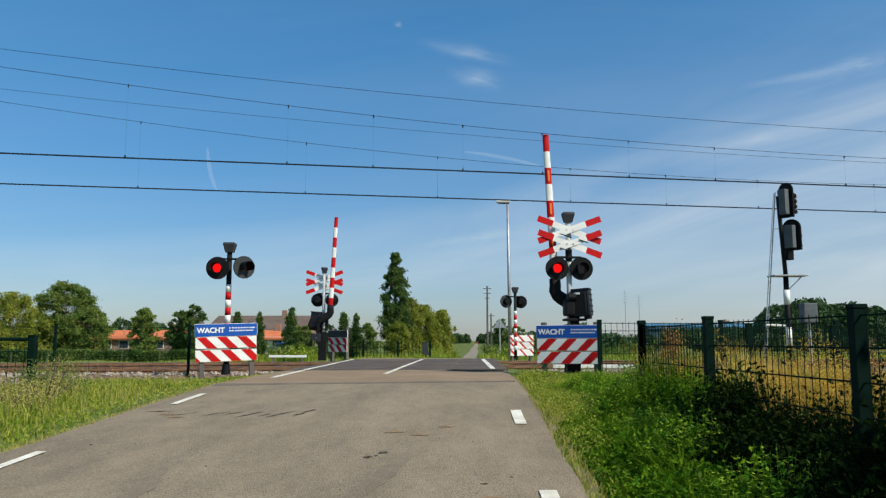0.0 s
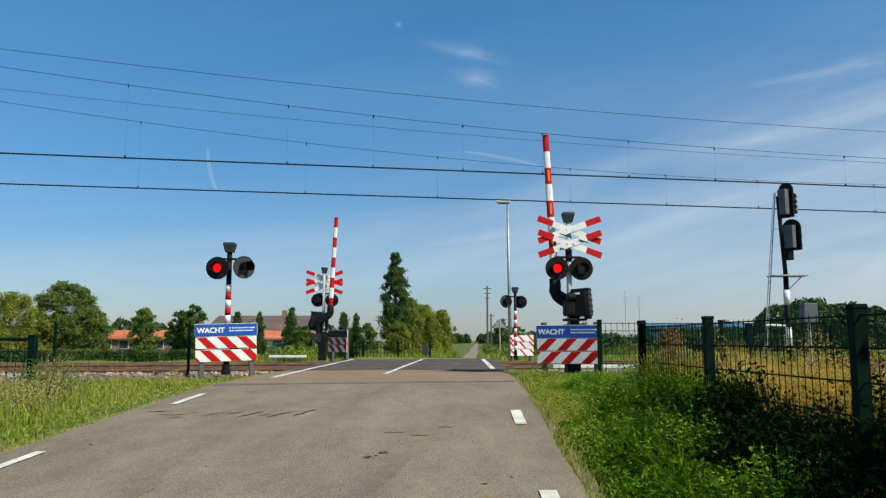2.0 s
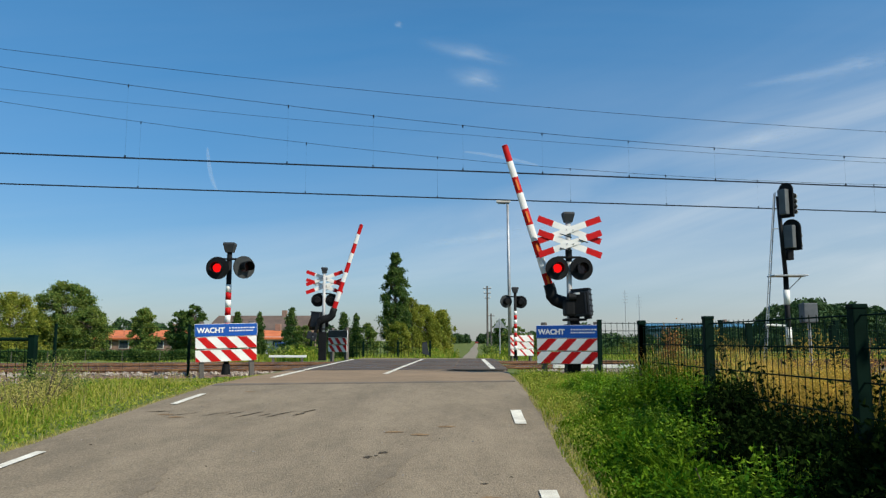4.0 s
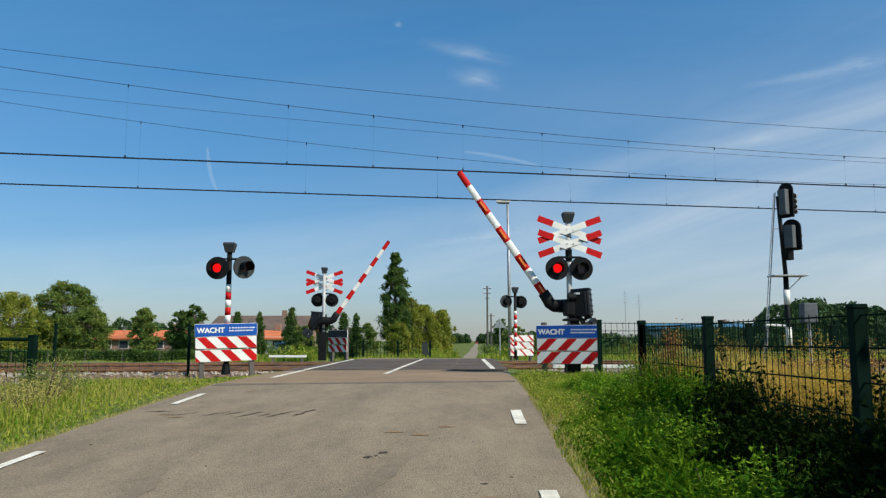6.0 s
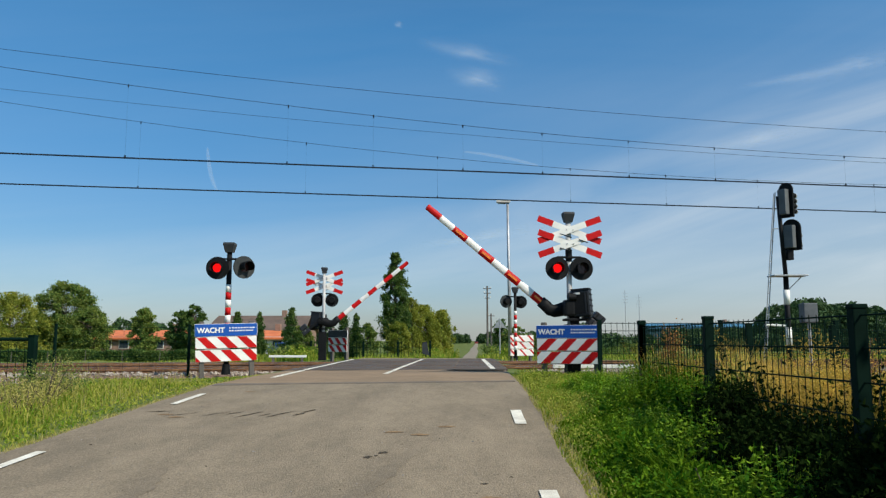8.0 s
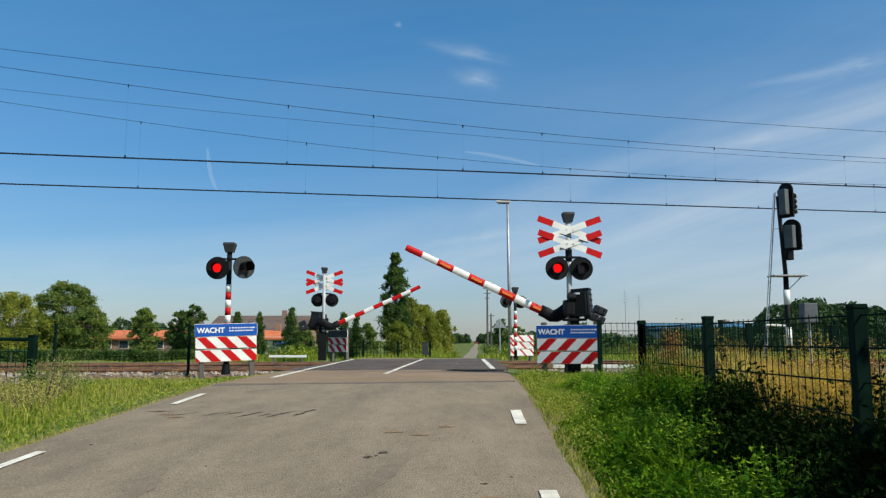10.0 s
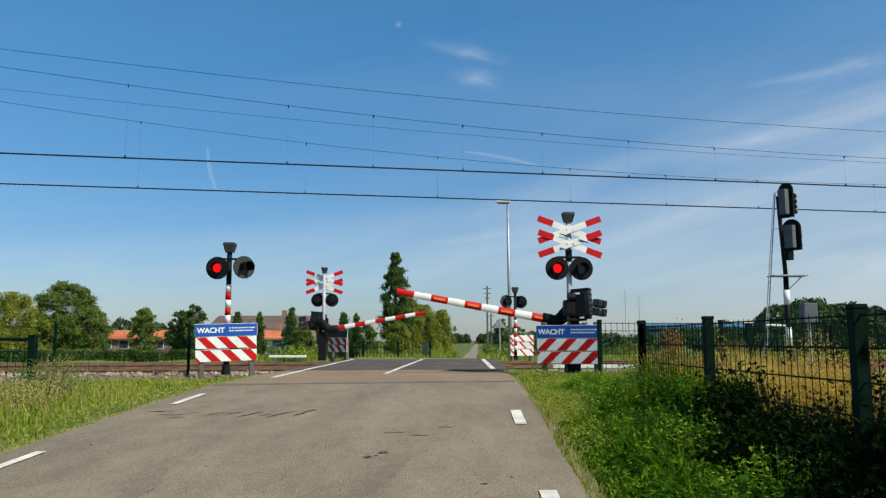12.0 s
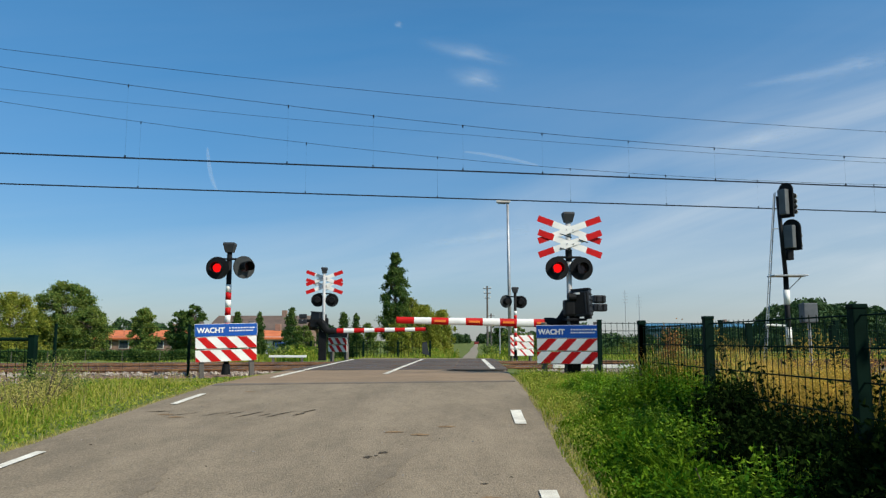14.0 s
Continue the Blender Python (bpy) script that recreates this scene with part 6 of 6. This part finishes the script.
def make_car(m, paint_m, label):
    t = base("car", m, label, "car", "cars")
    bm = box(0, 0, 0.55, 1.7, 4.0, 0.6, 0.12)
    box(0, 0.1, 1.05, 1.45, 2.0, 0.55, 0.15, bm)
    part("body", bm, paint_m, t, "painted car body")
    part("windscreen", box(0, -0.93, 1.08, 1.25, 0.06, 0.36, 0.02), PANE, t)
    for sx in (-0.72, 0.72):
        part("side_window", box(sx, 0.1, 1.10, 0.05, 1.5, 0.32, 0.02), PANE, t)
        for sy in (-1.25, 1.25):
            part("wheel", rod((sx - 0.1, sy, 0.31), (sx + 0.1, sy, 0.31), 0.31, seg=14), TYRE, t)
        part("headlight", box(sx * 0.8, -2.0, 0.66, 0.3, 0.05, 0.14, 0.02), PANE, t)
    return t


car = make_car(pose(0.9, 190, -0.13), RED_CAR, "small red car far off on the farm road")
make_car(pose(-20.6, 86, -0.15, 0, 0, 80), BLUE, "parked blue car beside the barns")


# ---- what moves ----


def motions():
    lift = [(0.0, 87.2), (2.7, 87.2), (2.8, 86.8), (2.9, 85.4), (3.0, 83.7), (3.2, 81.1), (4.2, 71.0), (5.3, 61.0), (5.5, 59.5), (6.0, 55.2), (6.5, 51.1), (7.5, 43.4), (8.2, 38.1), (9.2, 30.6), (10.3, 22.4), (11.0, 17.2), (11.7, 12.2), (12.5, 6.8), (13.0, 3.6), (13.3, 2.1), (13.55, 1.1), (14.0, 1.1)]
    for arm in (near_arm, far_arm):
        walk(arm, [(t, pose(*PIVOT, 0, a, 0)) for t, a in lift])
    # the two lamps of a signal flash by turns: glowing discs slid past the lenses
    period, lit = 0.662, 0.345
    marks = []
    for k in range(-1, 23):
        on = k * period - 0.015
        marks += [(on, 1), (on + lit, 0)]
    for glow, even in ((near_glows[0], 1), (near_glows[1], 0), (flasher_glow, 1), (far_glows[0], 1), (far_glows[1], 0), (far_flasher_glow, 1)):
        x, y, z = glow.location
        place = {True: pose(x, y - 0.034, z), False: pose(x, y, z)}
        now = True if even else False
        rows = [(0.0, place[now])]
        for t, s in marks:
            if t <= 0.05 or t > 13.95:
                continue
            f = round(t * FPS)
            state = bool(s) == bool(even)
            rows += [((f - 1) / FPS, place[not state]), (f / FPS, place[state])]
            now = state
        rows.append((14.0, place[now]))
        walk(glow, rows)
    walk(car, [(t, pose(path_mid(y), y, -0.14, 0, 0, -0.6)) for t, y in ((0.0, 410), (8.0, 350), (14.0, 300))])


motions()
